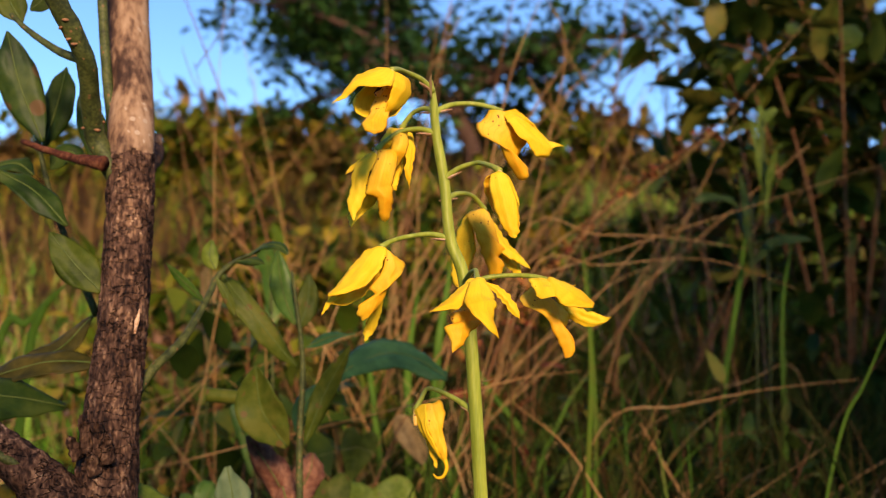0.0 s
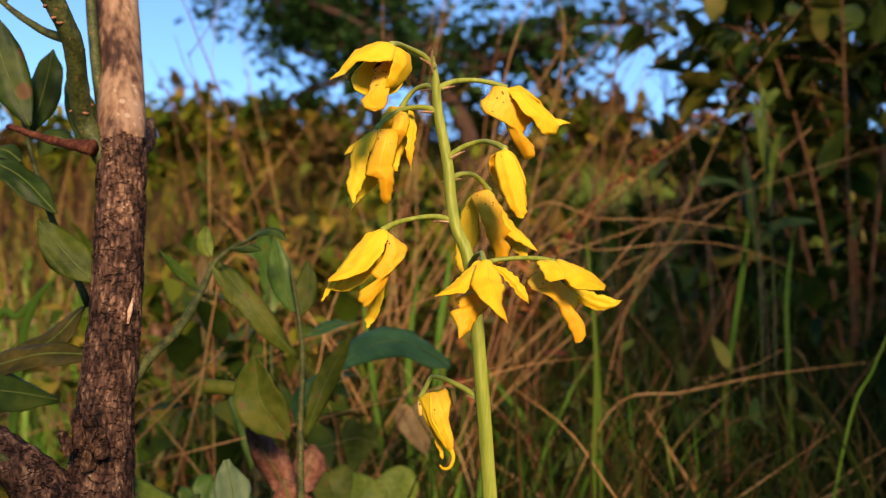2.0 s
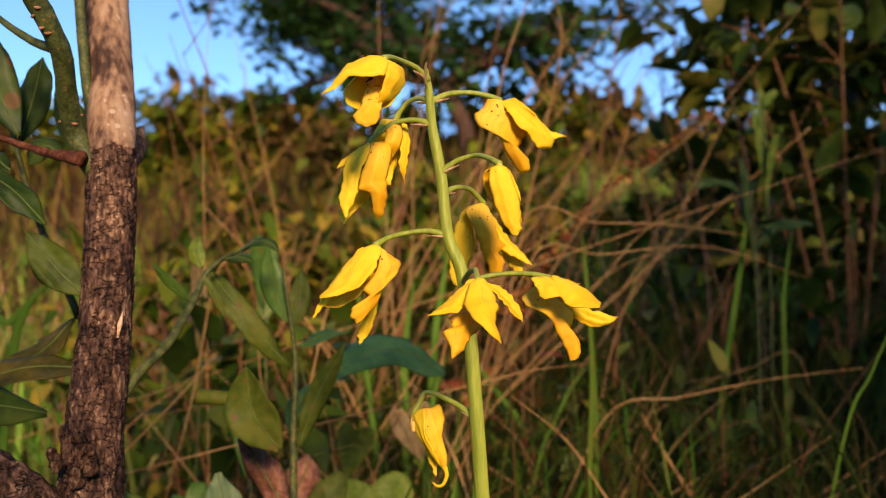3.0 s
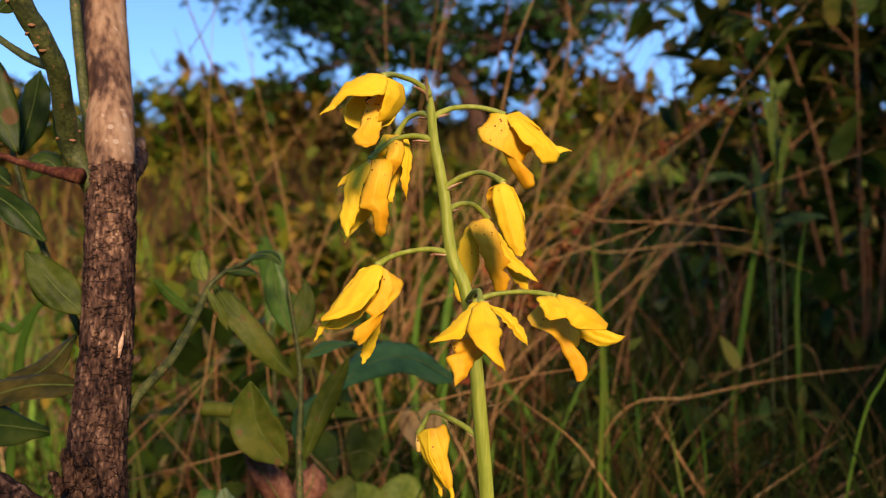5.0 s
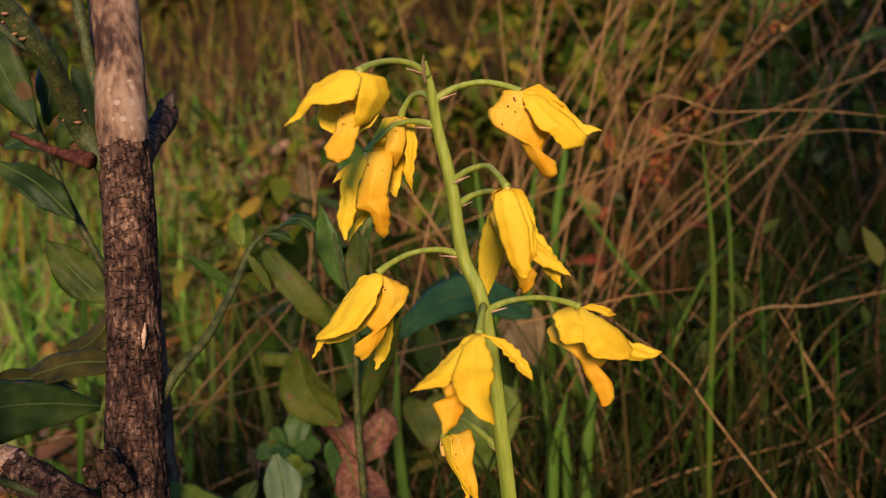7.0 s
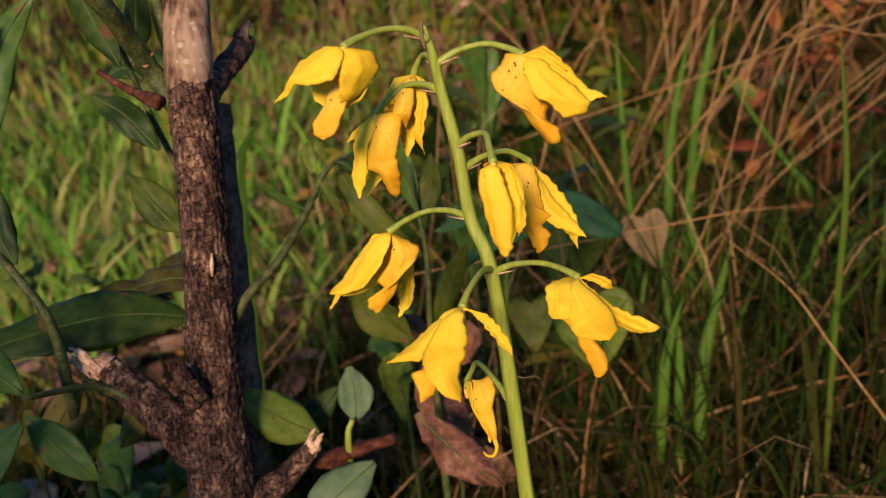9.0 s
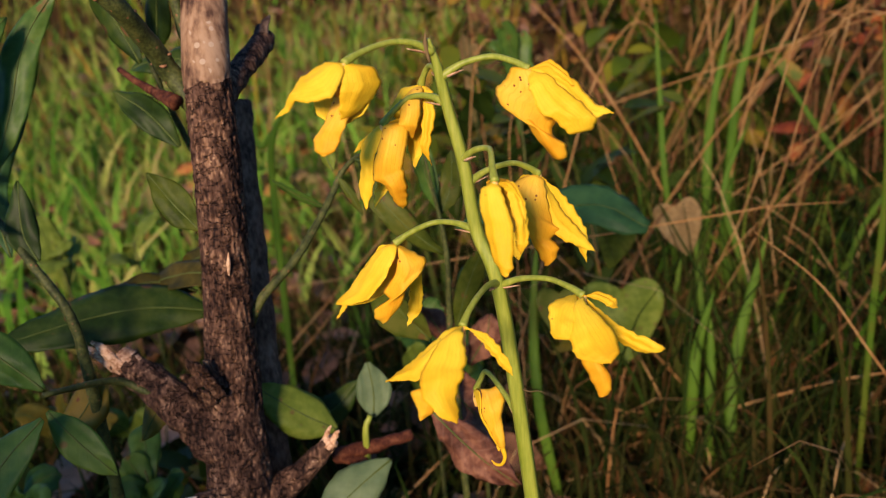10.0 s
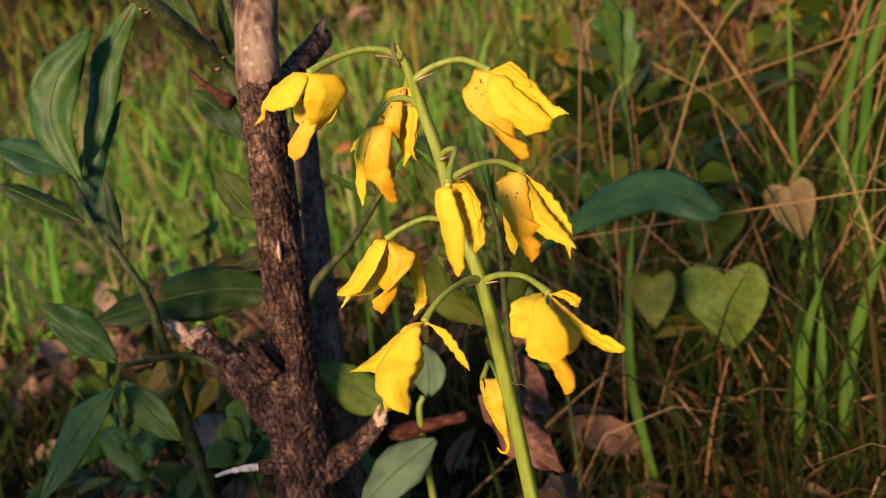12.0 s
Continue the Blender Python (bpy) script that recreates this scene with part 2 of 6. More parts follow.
TREE_LEAF = surface("tree_leaf", [(0.010, 0.03, 0.007), (0.022, 0.06, 0.010), (0.045, 0.09, 0.017)], 5, 5, 0.55, 0.2, 0.002, 0.2, island=0.7, spec=0.12)
HILL_LEAF = surface("hill_leaf", [(0.022, 0.045, 0.004), (0.065, 0.105, 0.008), (0.15, 0.155, 0.012), (0.27, 0.165, 0.02)], 3, 5, 0.6, 0.2, 0.002, 0.25, island=0.8, spec=0.08)
HILL_RUST = surface("hill_leaf_rusty", [(0.05, 0.028, 0.008), (0.105, 0.058, 0.016), (0.17, 0.095, 0.028), (0.085, 0.10, 0.014)], 3, 5, 0.7, 0.2, 0.002, 0.2, island=0.8, spec=0.05)
RED_LEAF = surface("reddish_leaf", [(0.13, 0.028, 0.012), (0.28, 0.07, 0.022), (0.34, 0.17, 0.04), (0.10, 0.13, 0.025)], 20, 4, 0.6, 0.3, 0.001, 0.2, island=0.6, spec=0.15)
BLEACHED = surface("bleached_wood", [(0.36, 0.27, 0.21), (0.58, 0.47, 0.39), (0.70, 0.60, 0.52)], 160, 4, 0.8, 0.6, 0.001, stretch=(1, 1, 0.3), spec=0.15)
SOIL = surface("soil_litter", [(0.010, 0.006, 0.004), (0.024, 0.014, 0.008), (0.065, 0.028, 0.012), (0.022, 0.030, 0.008)], 9, 7, 0.95, 1.0, 0.01, spec=0.03)

# ---- building helpers ----


def mesh_object(name, verts, faces, material, parent=None, label="", smooth=True):
    me = bpy.data.meshes.new(name)
    me.from_pydata([tuple(v) for v in verts], [], faces)
    me.materials.append(material)
    if smooth:
        me.polygons.foreach_set("use_smooth", [True] * len(me.polygons))
    me.update()
    ob = new(name, me)
    ob.parent = parent
    return tagged(ob, label)


def thing(name, place, label, category, group="", kind=""):
    ob = new(name)
    ob.empty_display_size = 0.02
    ob.location = place
    return tagged(ob, label, category, group, kind)


def spline(points, n):
    """n + 1 places along a smooth curve through the points."""
    p = [Vector(q) for q in points]
    p = [p[0] * 2 - p[1], *p, p[-1] * 2 - p[-2]]
    out, spans = [], len(p) - 3
    for i in range(n + 1):
        u = min(i / n * spans, spans - 1e-6)
        k, f = int(u), u - int(u)
        a, b, c, d = p[k:k + 4]
        out.append(0.5 * (2 * b + (c - a) * f + (2 * a - 5 * b + 4 * c - d) * f * f + (3 * b - a - 3 * c + d) * f ** 3))
    return out


def ramped(values, u):
    x = u * (len(values) - 1)
    k = min(int(x), len(values) - 2)
    return values[k] + (values[k + 1] - values[k]) * (x - k)


def tube(points, radii, n=16, sides=10, rough=0.0, freq=60.0, ridge=0):
    """Vertices and faces of a tapered, closed, slightly uneven tube along a smooth curve."""
    line = spline(points, n)
    verts, faces = [], []
    side = None
    for i, p in enumerate(line):
        t = (line[min(i + 1, n)] - line[max(i - 1, 0)]).normalized()
        if side is None:
            side = t.orthogonal().normalized()
        side = (side - t * side.dot(t)).normalized()
        up = t.cross(side)
        r = ramped(radii, i / n)
        for k in range(sides):
            a = 2 * math.pi * k / sides
            d = side * math.cos(a) + up * math.sin(a)
            q = r * (1 + (0.06 * math.cos(ridge * a) if ridge else 0))
            if rough:
                q *= 1 + rough * noise.noise((p + d * r) * freq)
            verts.append(p + d * q)
    for i in range(n):
        for k in range(sides):
            a, b = i * sides + k, i * sides + (k + 1) % sides
            faces.append((a, b, b + sides, a + sides))
    faces.append(tuple(reversed(range(sides))))
    faces.append(tuple(range(n * sides, (n + 1) * sides)))
    return verts, faces


def shell(rows, thick):
    """A closed thin body from a grid of places."""
    nu, nv = len(rows), len(rows[0])
    normal = [[None] * nv for _ in rows]
    for i in range(nu):
        for j in range(nv):
            a = rows[min(i + 1, nu - 1)][j] - rows[max(i - 1, 0)][j]
            b = rows[i][min(j + 1, nv - 1)] - rows[i][max(j - 1, 0)]
            c = a.cross(b)
            normal[i][j] = c.normalized() if c.length > 1e-12 else Vector((0, 0, 1))
    verts = [rows[i][j] + normal[i][j] * thick / 2 for i in range(nu) for j in range(nv)]
    verts += [rows[i][j] - normal[i][j] * thick / 2 for i in range(nu) for j in range(nv)]
    m, faces = nu * nv, []
    for i in range(nu - 1):
        for j in range(nv - 1):
            a = i * nv + j
            faces.append((a, a + 1, a + nv + 1, a + nv))
            faces.append((m + a, m + a + nv, m + a + nv + 1, m + a + 1))
    rim = [(0, j) for j in range(nv)] + [(i, nv - 1) for i in range(1, nu)] + [(nu - 1, j) for j in range(nv - 2, -1, -1)] + [(i, 0) for i in range(nu - 2, 0, -1)]
    for (i, j), (k, l) in zip(rim, rim[1:] + rim[:1]):
        a, b = i * nv + j, k * nv + l
        faces.append((b, a, m + a, m + b))
    return verts, faces


def lay_out(ob, rows):
    """Gives a shell its own coordinates: along it and across it."""
    nu, nv = len(rows), len(rows[0])
    layer = ob.data.uv_layers.new(name="along_across")
    index = np.zeros(len(ob.data.loops), dtype=np.int32)
    ob.data.loops.foreach_get("vertex_index", index)
    k = index % (nu * nv)
    uv = np.stack([(k // nv) / (nu - 1), (k % nv) / (nv - 1)], 1)
    layer.data.foreach_set("uv", uv.astype(np.float32).ravel())
    return ob


def blade_rows(points, widths, face, cup=0.0, fold=0.0, ruffle=0.0, freq=120.0, nu=18, nv=9, twist=0.0, ragged=0.0, crease=0.0):
    """A grid for a petal or leaf along a curve: widths along it, facing a way, cupped across, with a wavy and ragged edge."""
    line = spline(points, nu)
    rows = []
    for i, p in enumerate(line):
        u = i / nu
        t = (line[min(i + 1, nu)] - line[max(i - 1, 0)]).normalized()
        f = Vector(face)
        s = t.cross(f).normalized()
        f = s.cross(t)
        if twist:
            turn = Matrix.Rotation(twist * u, 3, t)
            s, f = turn @ s, turn @ f
        w = max(ramped(widths, u), 1e-4) / 2
        row = []
        bent = ramped(cup, u) if isinstance(cup, (list, tuple)) else cup
        for j in range(nv):
            v = 2 * j / (nv - 1) - 1
            edge = abs(v)
            seed = p + s * v * w * 3
            wave = noise.noise(seed * freq) * ruffle * (0.25 + 0.75 * edge) * min(1, u * 4)
            x = v * w * (1 + ragged * noise.noise(seed * freq * 2.2 + Vector((7, 3, 1))) * edge)
            if bent:
                a = bent * v
                q = p + s * (w * math.sin(a) / bent) * (x / (v * w) if v else 1) - f * (w * (1 - math.cos(a)) / bent)
                if crease:
                    q = q + f * (crease * w * math.cos(6.3 * v + 1.3 * math.sin(40 * p.x + 30 * p.z)) * math.sin(math.pi * min(1, u * 1.05)))
            else:
                q = p + s * x
            row.append(q + f * (wave + fold * w * edge) + t * (ragged * 0.4 * w * noise.noise(seed * freq * 1.7) * u * u))
        rows.append(row)
    return rows


def rounded(width, tip=0.25, belly=0.5, n=14, foot=0.25):
    """Widths of a petal or leaf: a narrow foot, a belly, and a pointed (0) or blunt (1) tip."""
    out = []
    for i in range(n + 1):
        u = i / n
        w = math.sin(math.pi * min(1, u ** (math.log(0.5) / math.log(belly)))) ** 0.8
        w = max(w, foot * (1 - u)) if u < belly else max(w, tip * (1 if u < 0.97 else 0.75))
        out.append(width * w)
    return out


def flat_template(length, width, fold, droop, nu=5):
    """A leaf along +y from the origin with its midrib, as arrays: seen only from some way off."""
    verts, faces = [], []
    for i in range(nu + 1):
        u = i / nu
        w = 0.5 * width * math.sin(math.pi * u ** 0.8) ** 0.8 if 0 < u < 1 else 0.0008
        for v in (-1, 0, 1):
            verts.append((v * w, u * length, fold * abs(v) * w - droop * length * u * u))
    for i in range(nu):
        for k in range(2):
            a = i * 3 + k
            faces.append((a, a + 1, a + 4, a + 3))
    return np.array(verts), faces


def many(name, template, places, turns, sizes, material, parent=None, label=""):
    """One mesh of many copies of a template, each placed, turned and sized."""
    tv, tf = template
    verts = np.einsum("nij,vj->nvi", turns, tv) * sizes[:, None, None] + places[:, None, :]
    k = len(tv)
    base = np.array(tf)
    faces = (base[None] + (np.arange(len(places)) * k)[:, None, None]).reshape(-1, base.shape[1])
    return mesh_object(name, verts.reshape(-1, 3), faces.tolist(), material, parent, label)


def turns_of(rng, n, pitch=(-0.5, 0.9)):
    """Turn matrices: a random heading, a pitch of the leaf's axis, and a small roll."""
    out = []
    for _ in range(n):
        out.append(np.array(Euler((rng.uniform(*pitch), rng.uniform(-0.7, 0.7), rng.uniform(0, 2 * math.pi)), "YXZ").to_matrix()))
    return np.array(out)


def hill(x, y):
    """The ground's height: level round the plants, rising behind them to a low crest."""
    r = math.sqrt(x * x * 0.5 + y * y) if y > 0 else abs(x) * 0.5
    d = min(max(0.0, r - 1.5), 8.0)
    rise = 0.30 * d * d / (d + 0.9)
    return rise + 0.02 * noise.noise(Vector((x * 1.3, y * 1.3, 0))) + 0.06 * noise.noise(Vector((x * 0.3, y * 0.3, 4))) * min(1, r / 3)


def blades(name, n, region, height, width, material, label, seed, lean=0.5, keep=None, segs=5):
    """A sward: n bent blades in one mesh, rooted on the ground. region: distance range and heading range in degrees from the first eye."""
    rng = random.Random(seed)
    verts, faces = [], []
    while n > 0:
        r = math.sqrt(rng.uniform(region[0] ** 2, region[1] ** 2))
        a = radians(rng.uniform(region[2], region[3]))
        x, y = -r * math.sin(a), r * math.cos(a)
        if keep and rng.random() > keep(x, y):
            continue
        n -= 1
        z = hill(x, y) - 0.01
        h, w = rng.uniform(*height), rng.uniform(*width)
        if rng.random() < 0.3:
            h *= 0.5
        b, l = rng.uniform(0, 2 * math.pi), 0.3 * lean + abs(rng.gauss(0, lean))
        d, s = Vector((math.cos(b), math.sin(b), 0)), Vector((-math.sin(b), math.cos(b), 0))
        s = Matrix.Rotation(rng.uniform(-1.2, 1.2), 3, "Z") @ s
        k = len(verts)
        p, ang = Vector((x, y, z)), l * 0.25
        for i in range(segs + 1):
            u = i / segs
            ww = w * (1 - u ** 2.2) * 0.5 + 0.0002
            verts.append(p - s * ww)
            verts.append(p + s * ww)
            p = p + (Vector((0, 0, 1)) * math.cos(ang) + d * math.sin(ang)) * (h / segs)
            ang += l * 2.0 / segs * (0.4 + u)
        for i in range(segs):
            a = k + i * 2
            faces.append((a, a + 1, a + 3, a + 2))
    ob = mesh_object(name, verts, faces, material)
    return tagged(ob, label, "grass", kind="stuff")


# ---- ground ----


def build_ground():
    xs = sorted({round(math.copysign(abs(u) ** 3 * 300 + abs(u) * 4, u), 3) for u in np.linspace(-1, 1, 181)})
    verts = [(x, y + 1.0, hill(x, y + 1.0)) for x in xs for y in xs]
    n = len(xs)
    faces = [(i * n + j, (i + 1) * n + j, (i + 1) * n + j + 1, i * n + j + 1) for i in range(n - 1) for j in range(n - 1)]
    tagged(mesh_object("ground", verts, faces, SOIL), "brown soil with dry leaf litter, rising to a low hill", "ground", kind="structure")


build_ground()

# ---- the orchid ----
ORCHID = thing("orchid", (0, 0, 0), "flowering orchid spike with ten drooping yellow blooms, rooted in soil", "orchid")
STEM_PATH = [(0.040, 0.550, -0.01), (0.030, 0.547, 0.20), (0.0200, 0.544, 0.385), (0.0135, 0.5425, 0.465), (0.0045, 0.5420, 0.494), (0.001, 0.5415, 0.528), (-0.004, 0.5395, 0.557), (-0.0055, 0.5365, 0.575), (-0.0072, 0.533, 0.589)]
STEM_LINE = spline(STEM_PATH, 240)
v, f = tube(STEM_PATH,
            [0.0048, 0.0043, 0.0040, 0.0037, 0.0034, 0.0032, 0.0028, 0.0024, 0.0010], 90, 20, 0.05, 90, ridge=5)
STEM = mesh_object("stem", v, f, STALK, ORCHID, "ribbed pale green flower stem")
v, f = tube([(-0.0072, 0.5325, 0.578), (-0.0078, 0.5310, 0.586), (-0.0070, 0.531, 0.592)], [0.0006, 0.0013, 0.0003], 8, 8)
mesh_object("bract", v, f, LEAF_PALE, STEM, "dry papery bract")


def flower_stalk(base, joint, middle, thin=0.0014):
    """The arching stalk of one bloom, with the dry bract at its foot. Its end carries the bloom."""
    base, joint, middle = Vector(base), Vector(joint), Vector(middle)
    joint = min(STEM_LINE, key=lambda q: abs(q.z - joint.z))
    pts = [joint, joint.lerp(middle, 0.45) + Vector((0, 0, 0.0022)), middle, middle.lerp(base, 0.6) + Vector((0, 0, 0.0012)), base]
    v, f = tube([q - base for q in pts], [0.0024, thin * 1.15, thin, thin, thin * 1.1, thin * 1.5], 26, 12, 0.06, 140)
    stalk = mesh_object("flower_stalk", v, f, STALK, ORCHID, "arching green flower stalk")
    stalk.location = base
    out = (middle - joint).normalized()
    foot = joint - base
    v, f = shell(blade_rows([foot + Vector((0, -0.0008, -0.001)), foot + out * 0.006 + Vector((0, -0.001, -0.0012)), foot + out * 0.0125 + Vector((0, -0.001, -0.0008))], rounded(0.003, 0.1), (0, -0.4, -1), 0.8, nu=8, nv=5), 0.0003)
    mesh_object("bract", v, f, CUTWOOD, stalk, "small dry bract")
    v, f = tube([(0, 0, 0), (0, -0.001, -0.005), (0, -0.001, -0.010)], [0.0014, 0.0019, 0.0012], 10, 10, 0.1, 200)
    mesh_object("column", v, f, CREAM, stalk, "cream column spotted red-brown")
    return stalk


def angular(points, n):
    """Half smooth, half straight from place to place."""
    soft, out = spline(points, n), []
    for i, p in enumerate(soft):
        x = i / n * (len(points) - 1)
        k = min(int(x), len(points) - 2)
        out.append(p.lerp(points[k].lerp(points[k + 1], x - k), 0.55))
    return out


def sheet(kind, stalk, start, left, right, tip, bulge):
    """A petal, sepal or lip in millimetres from the stalk's end: two edges from its foot to its tip, domed between them."""
    unit = 0.001
    ends = Vector(start) * unit, Vector(tip) * unit
    n, m = 46, 15
    shift = Vector(stalk.location)
    a, b = angular([ends[0], *[Vector(q) * unit for q in left], ends[1]], n), angular([ends[0], *[Vector(q) * unit for q in right], ends[1]], n)
    for i in range(3, n - 1):
        side = (a[i] - b[i]).normalized()
        a[i] += side * (0.0011 * noise.noise((a[i] + shift) * 330) + 0.0005 * noise.noise((a[i] + shift) * 900))
        b[i] -= side * (0.0011 * noise.noise((b[i] + shift) * 330) + 0.0005 * noise.noise((b[i] + shift) * 900))
    out = (ends[1] - ends[0]).cross(b[n // 2] - a[n // 2]).normalized()
    if out.y > 0:
        out = -out
    rows = []
    for i in range(n + 1):
        u, row = i / n, []
        dome = 0.75 * bulge * unit * math.sin(math.pi * (0.08 + 0.90 * u)) ** 0.7 * min(1, (a[i] - b[i]).length / 0.006)
        for j in range(m):
            v = j / (m - 1)
            e = abs(2 * v - 1)
            q = a[i].lerp(b[i], v)
            wave = noise.noise((q + shift) * 160) * 0.0007 + noise.noise((q + shift) * 420) * 0.0003 * e
            fold = 0.00035 * math.cos(13 * v + 60 * q.x) * math.sin(math.pi * u)
            fold -= 0.0005 * min(1, (a[i] - b[i]).length / 0.014) * math.exp(-((v - 0.5 - 0.05 * math.sin(5 * u)) / 0.07) ** 2)
            row.append(q + out * (dome * math.cos((v - 0.5) * math.pi * 0.999) ** 0.8 + (wave + fold) * math.sin(math.pi * u)))
        rows.append(row)
    v, f = shell(rows, 0.0006)
    ob = mesh_object(kind, v, f, LIP if kind == "lip" else PETAL, stalk, "orange-yellow lip with brown specks" if kind == "lip" else "")
    lay_out(ob, rows)


# top, opening down the hill
STALK_NOW = flower_stalk((-0.0290, 0.4945, 0.5845), (-0.0070, 0.5420, 0.5825), (-0.0200, 0.5190, 0.5895))
sheet("petal", STALK_NOW, (0, 0, 0), [(-14, 6, -7), (-21, 5, -15), (-20, 3, -23)], [(6, 9, -5), (8, 9, -15), (2, 6, -24)], (-9, 2, -29), -6)
sheet("lip", STALK_NOW, (-1, 3, -6), [(-10, 3, -17), (-12, -3, -26), (-16, -8, -32), (-13, -11, -36)], [(6, 5, -13), (0, 1, -22), (-2, -6, -31), (-3, -10, -36)], (-8, -12.5, -38.5), 4)
sheet("petal", STALK_NOW, (0, 0, 0), [(1, -5, -4), (1, -7, -11), (-1, -6, -17)], [(9, 8, -3), (10.5, 12, -10), (6, 9, -17), (2, 4, -22)], (-3, -3, -24), 4)
sheet("sepal", STALK_NOW, (0, 0, 0), [(-9, -2, 0.5), (-18, -5, -5), (-24, -8.5, -13)], [(3, -5, -4), (1, -13, -12), (-9, -17, -14), (-17, -15.5, -13), (-23, -12, -18)], (-31, -13, -21.5), 4)
v, f = tube([Vector(q) * 0.001 for q in ((-2, 3, -4), (-5, 3.5, -9), (-8, 2.5, -14))], [0.0016, 0.0026, 0.0018], 12, 12, 0.1, 200)
COLUMN = mesh_object("column", v, f, CREAM, STALK_NOW, "cream column striped red-brown")
for k in range(5):
    d = Vector((-2.0 + 1.0 * k, -2.3 + 0.25 * (k - 2) ** 2, 0.5 * k)) * 0.001
    v, f = tube([Vector(q) * 0.001 + d for q in ((-3, 3.2, -6), (-5.5, 3.2, -9.5), (-7.5, 2.6, -12.5))], [0.0002, 0.0004, 0.0003], 8, 6)
    mesh_object("stripe", v, f, RED_TWIG, COLUMN, "dark red-brown stripe")
# top, turned away
STALK_NOW = flower_stalk((0.0362, 0.5450, 0.5722), (0.0000, 0.5450, 0.5700), (0.0170, 0.5470, 0.5780))
sheet("lip", STALK_NOW, (0, 0, 0), [(-7.5, -0.5, 1), (-9, -1.5, -2.5), (-16, -2, -8.5), (-13.5, -3.5, -15), (-3, -4, -18.5), (2, -3, -29.5), (9.5, 0.5, -41)], [(6.5, 2.5, -3.5), (14.5, 2.5, -17.5), (9, 0, -28), (11, 0.5, -32), (15.5, 0.5, -34.5), (16, 0.5, -40)], (12.5, 0.5, -42), 8)
sheet("petal", STALK_NOW, (0, 0, 0), [(3, -8, -7.5), (9, -12, -17.5), (14, -10, -20.5), (20, -6, -28)], [(9.5, -1.5, -3), (23, -1.5, -14), (30.5, 0.5, -22.5), (29, 0.5, -27)], (26, 0, -28), 3)
sheet("sepal", STALK_NOW, (0, 0, 0), [(3, -1.5, -3.5), (14.5, -1, -13), (27, 0.5, -22)], [(9, 3.5, 0.5), (20.5, 5.5, -7.5), (29, 5, -17)], (38, 2.5, -20.5), 2)
sheet("sepal", STALK_NOW, (0, 0, 0), [(6.5, 1.5, 0), (15, 2, -4.5)], [(8, 5.5, 2.5), (15, 6, -2)], (20.5, 1.5, -8), 1)
# upper, hanging close to the stem
STALK_NOW = flower_stalk((-0.0405, 0.5390, 0.5475), (-0.0065, 0.5435, 0.5575), (-0.0256, 0.5436, 0.5600))
sheet("petal", STALK_NOW, (0, 0, 0), [(-4, -1, -2.5), (-13, -0, -10.5), (-15, -1, -22), (-17, -2, -33.5)], [(1, -2.5, -5.5), (-4.5, -5, -17.5), (-6, -4.5, -28.5), (-10.5, -3.5, -38)], (-13, -4.5, -43.5), 3)
sheet("sepal", STALK_NOW, (0, 0, 0), [(-8.5, 1.5, -4.5), (-16, 0.5, -11)], [(-6.5, 1, -8.5), (-14.5, 0.5, -13)], (-18.5, -0.5, -14.5), 1)
sheet("lip", STALK_NOW, (0, 0, 0), [(1.5, -1.5, -1.5), (0, -3.5, -8), (-4, -6, -19.5), (-6, -5, -27), (1, -5, -29), (1.5, -3, -34.5), (3.5, 1, -42)], [(12, 3, 0.5), (13, 1, -7), (10, -2, -20), (10.5, -0.5, -31.5), (8, 1.5, -40.5)], (5.5, 1.5, -43.5), 6)
sheet("petal", STALK_NOW, (0, 0, 0), [(5.5, 10, -3), (5.5, 13, -14.5), (7, 12.5, -21)], [(14, 14.5, 3.5), (14.5, 16, -8), (12.5, 14, -18)], (12, 6.5, -23.5), 2)
sheet("petal", STALK_NOW, (0, 0, 0), [(-5.5, 7.5, -18.5), (-13.5, 12.5, -31), (-18, 14, -39.5)], [(2.5, 10, -21), (-1.5, 13, -30.5), (-9.5, 14.5, -37.5)], (-15.5, 7.5, -46), 2)
# upper, behind the last
STALK_NOW = flower_stalk((-0.0260, 0.5560, 0.5640), (-0.0055, 0.5460, 0.5710), (-0.0180, 0.5510, 0.5735))
sheet("sepal", STALK_NOW, (0, 0, 0), [(-6.5, -6.5, -1), (-10, -10.5, -6.5), (-11.5, -13, -11.5)], [(-2.5, -9, -4), (-4, -14, -12)], (-10.5, -9, -15.5), 2)
sheet("lip", STALK_NOW, (0, 0, 0), [(-4.5, -8, -3.5), (-5, -13.5, -9.5), (-5.5, -16, -17.5)], [(4, -6.5, -3), (4.5, -11, -10), (3, -13.5, -17.5)], (-2, -10.5, -25), 5)
sheet("petal", STALK_NOW, (0, 0, 0), [(2, -3.5, -2.5), (3, -7.5, -15), (2.5, -11.5, -28.5)], [(7.5, -1.5, -4), (8.5, -5.5, -16), (6.5, -10.5, -30.5)], (5.5, -7.5, -39), 2)
sheet("petal", STALK_NOW, (0, 0, 0), [(-8, 3, -4.5), (-10.5, 2, -15.5), (-8.5, -0.5, -27)], [(3.5, 4.5, -5), (3, 2, -18.5), (-0.5, -0, -29.5)], (-4.5, -3, -35), 2)
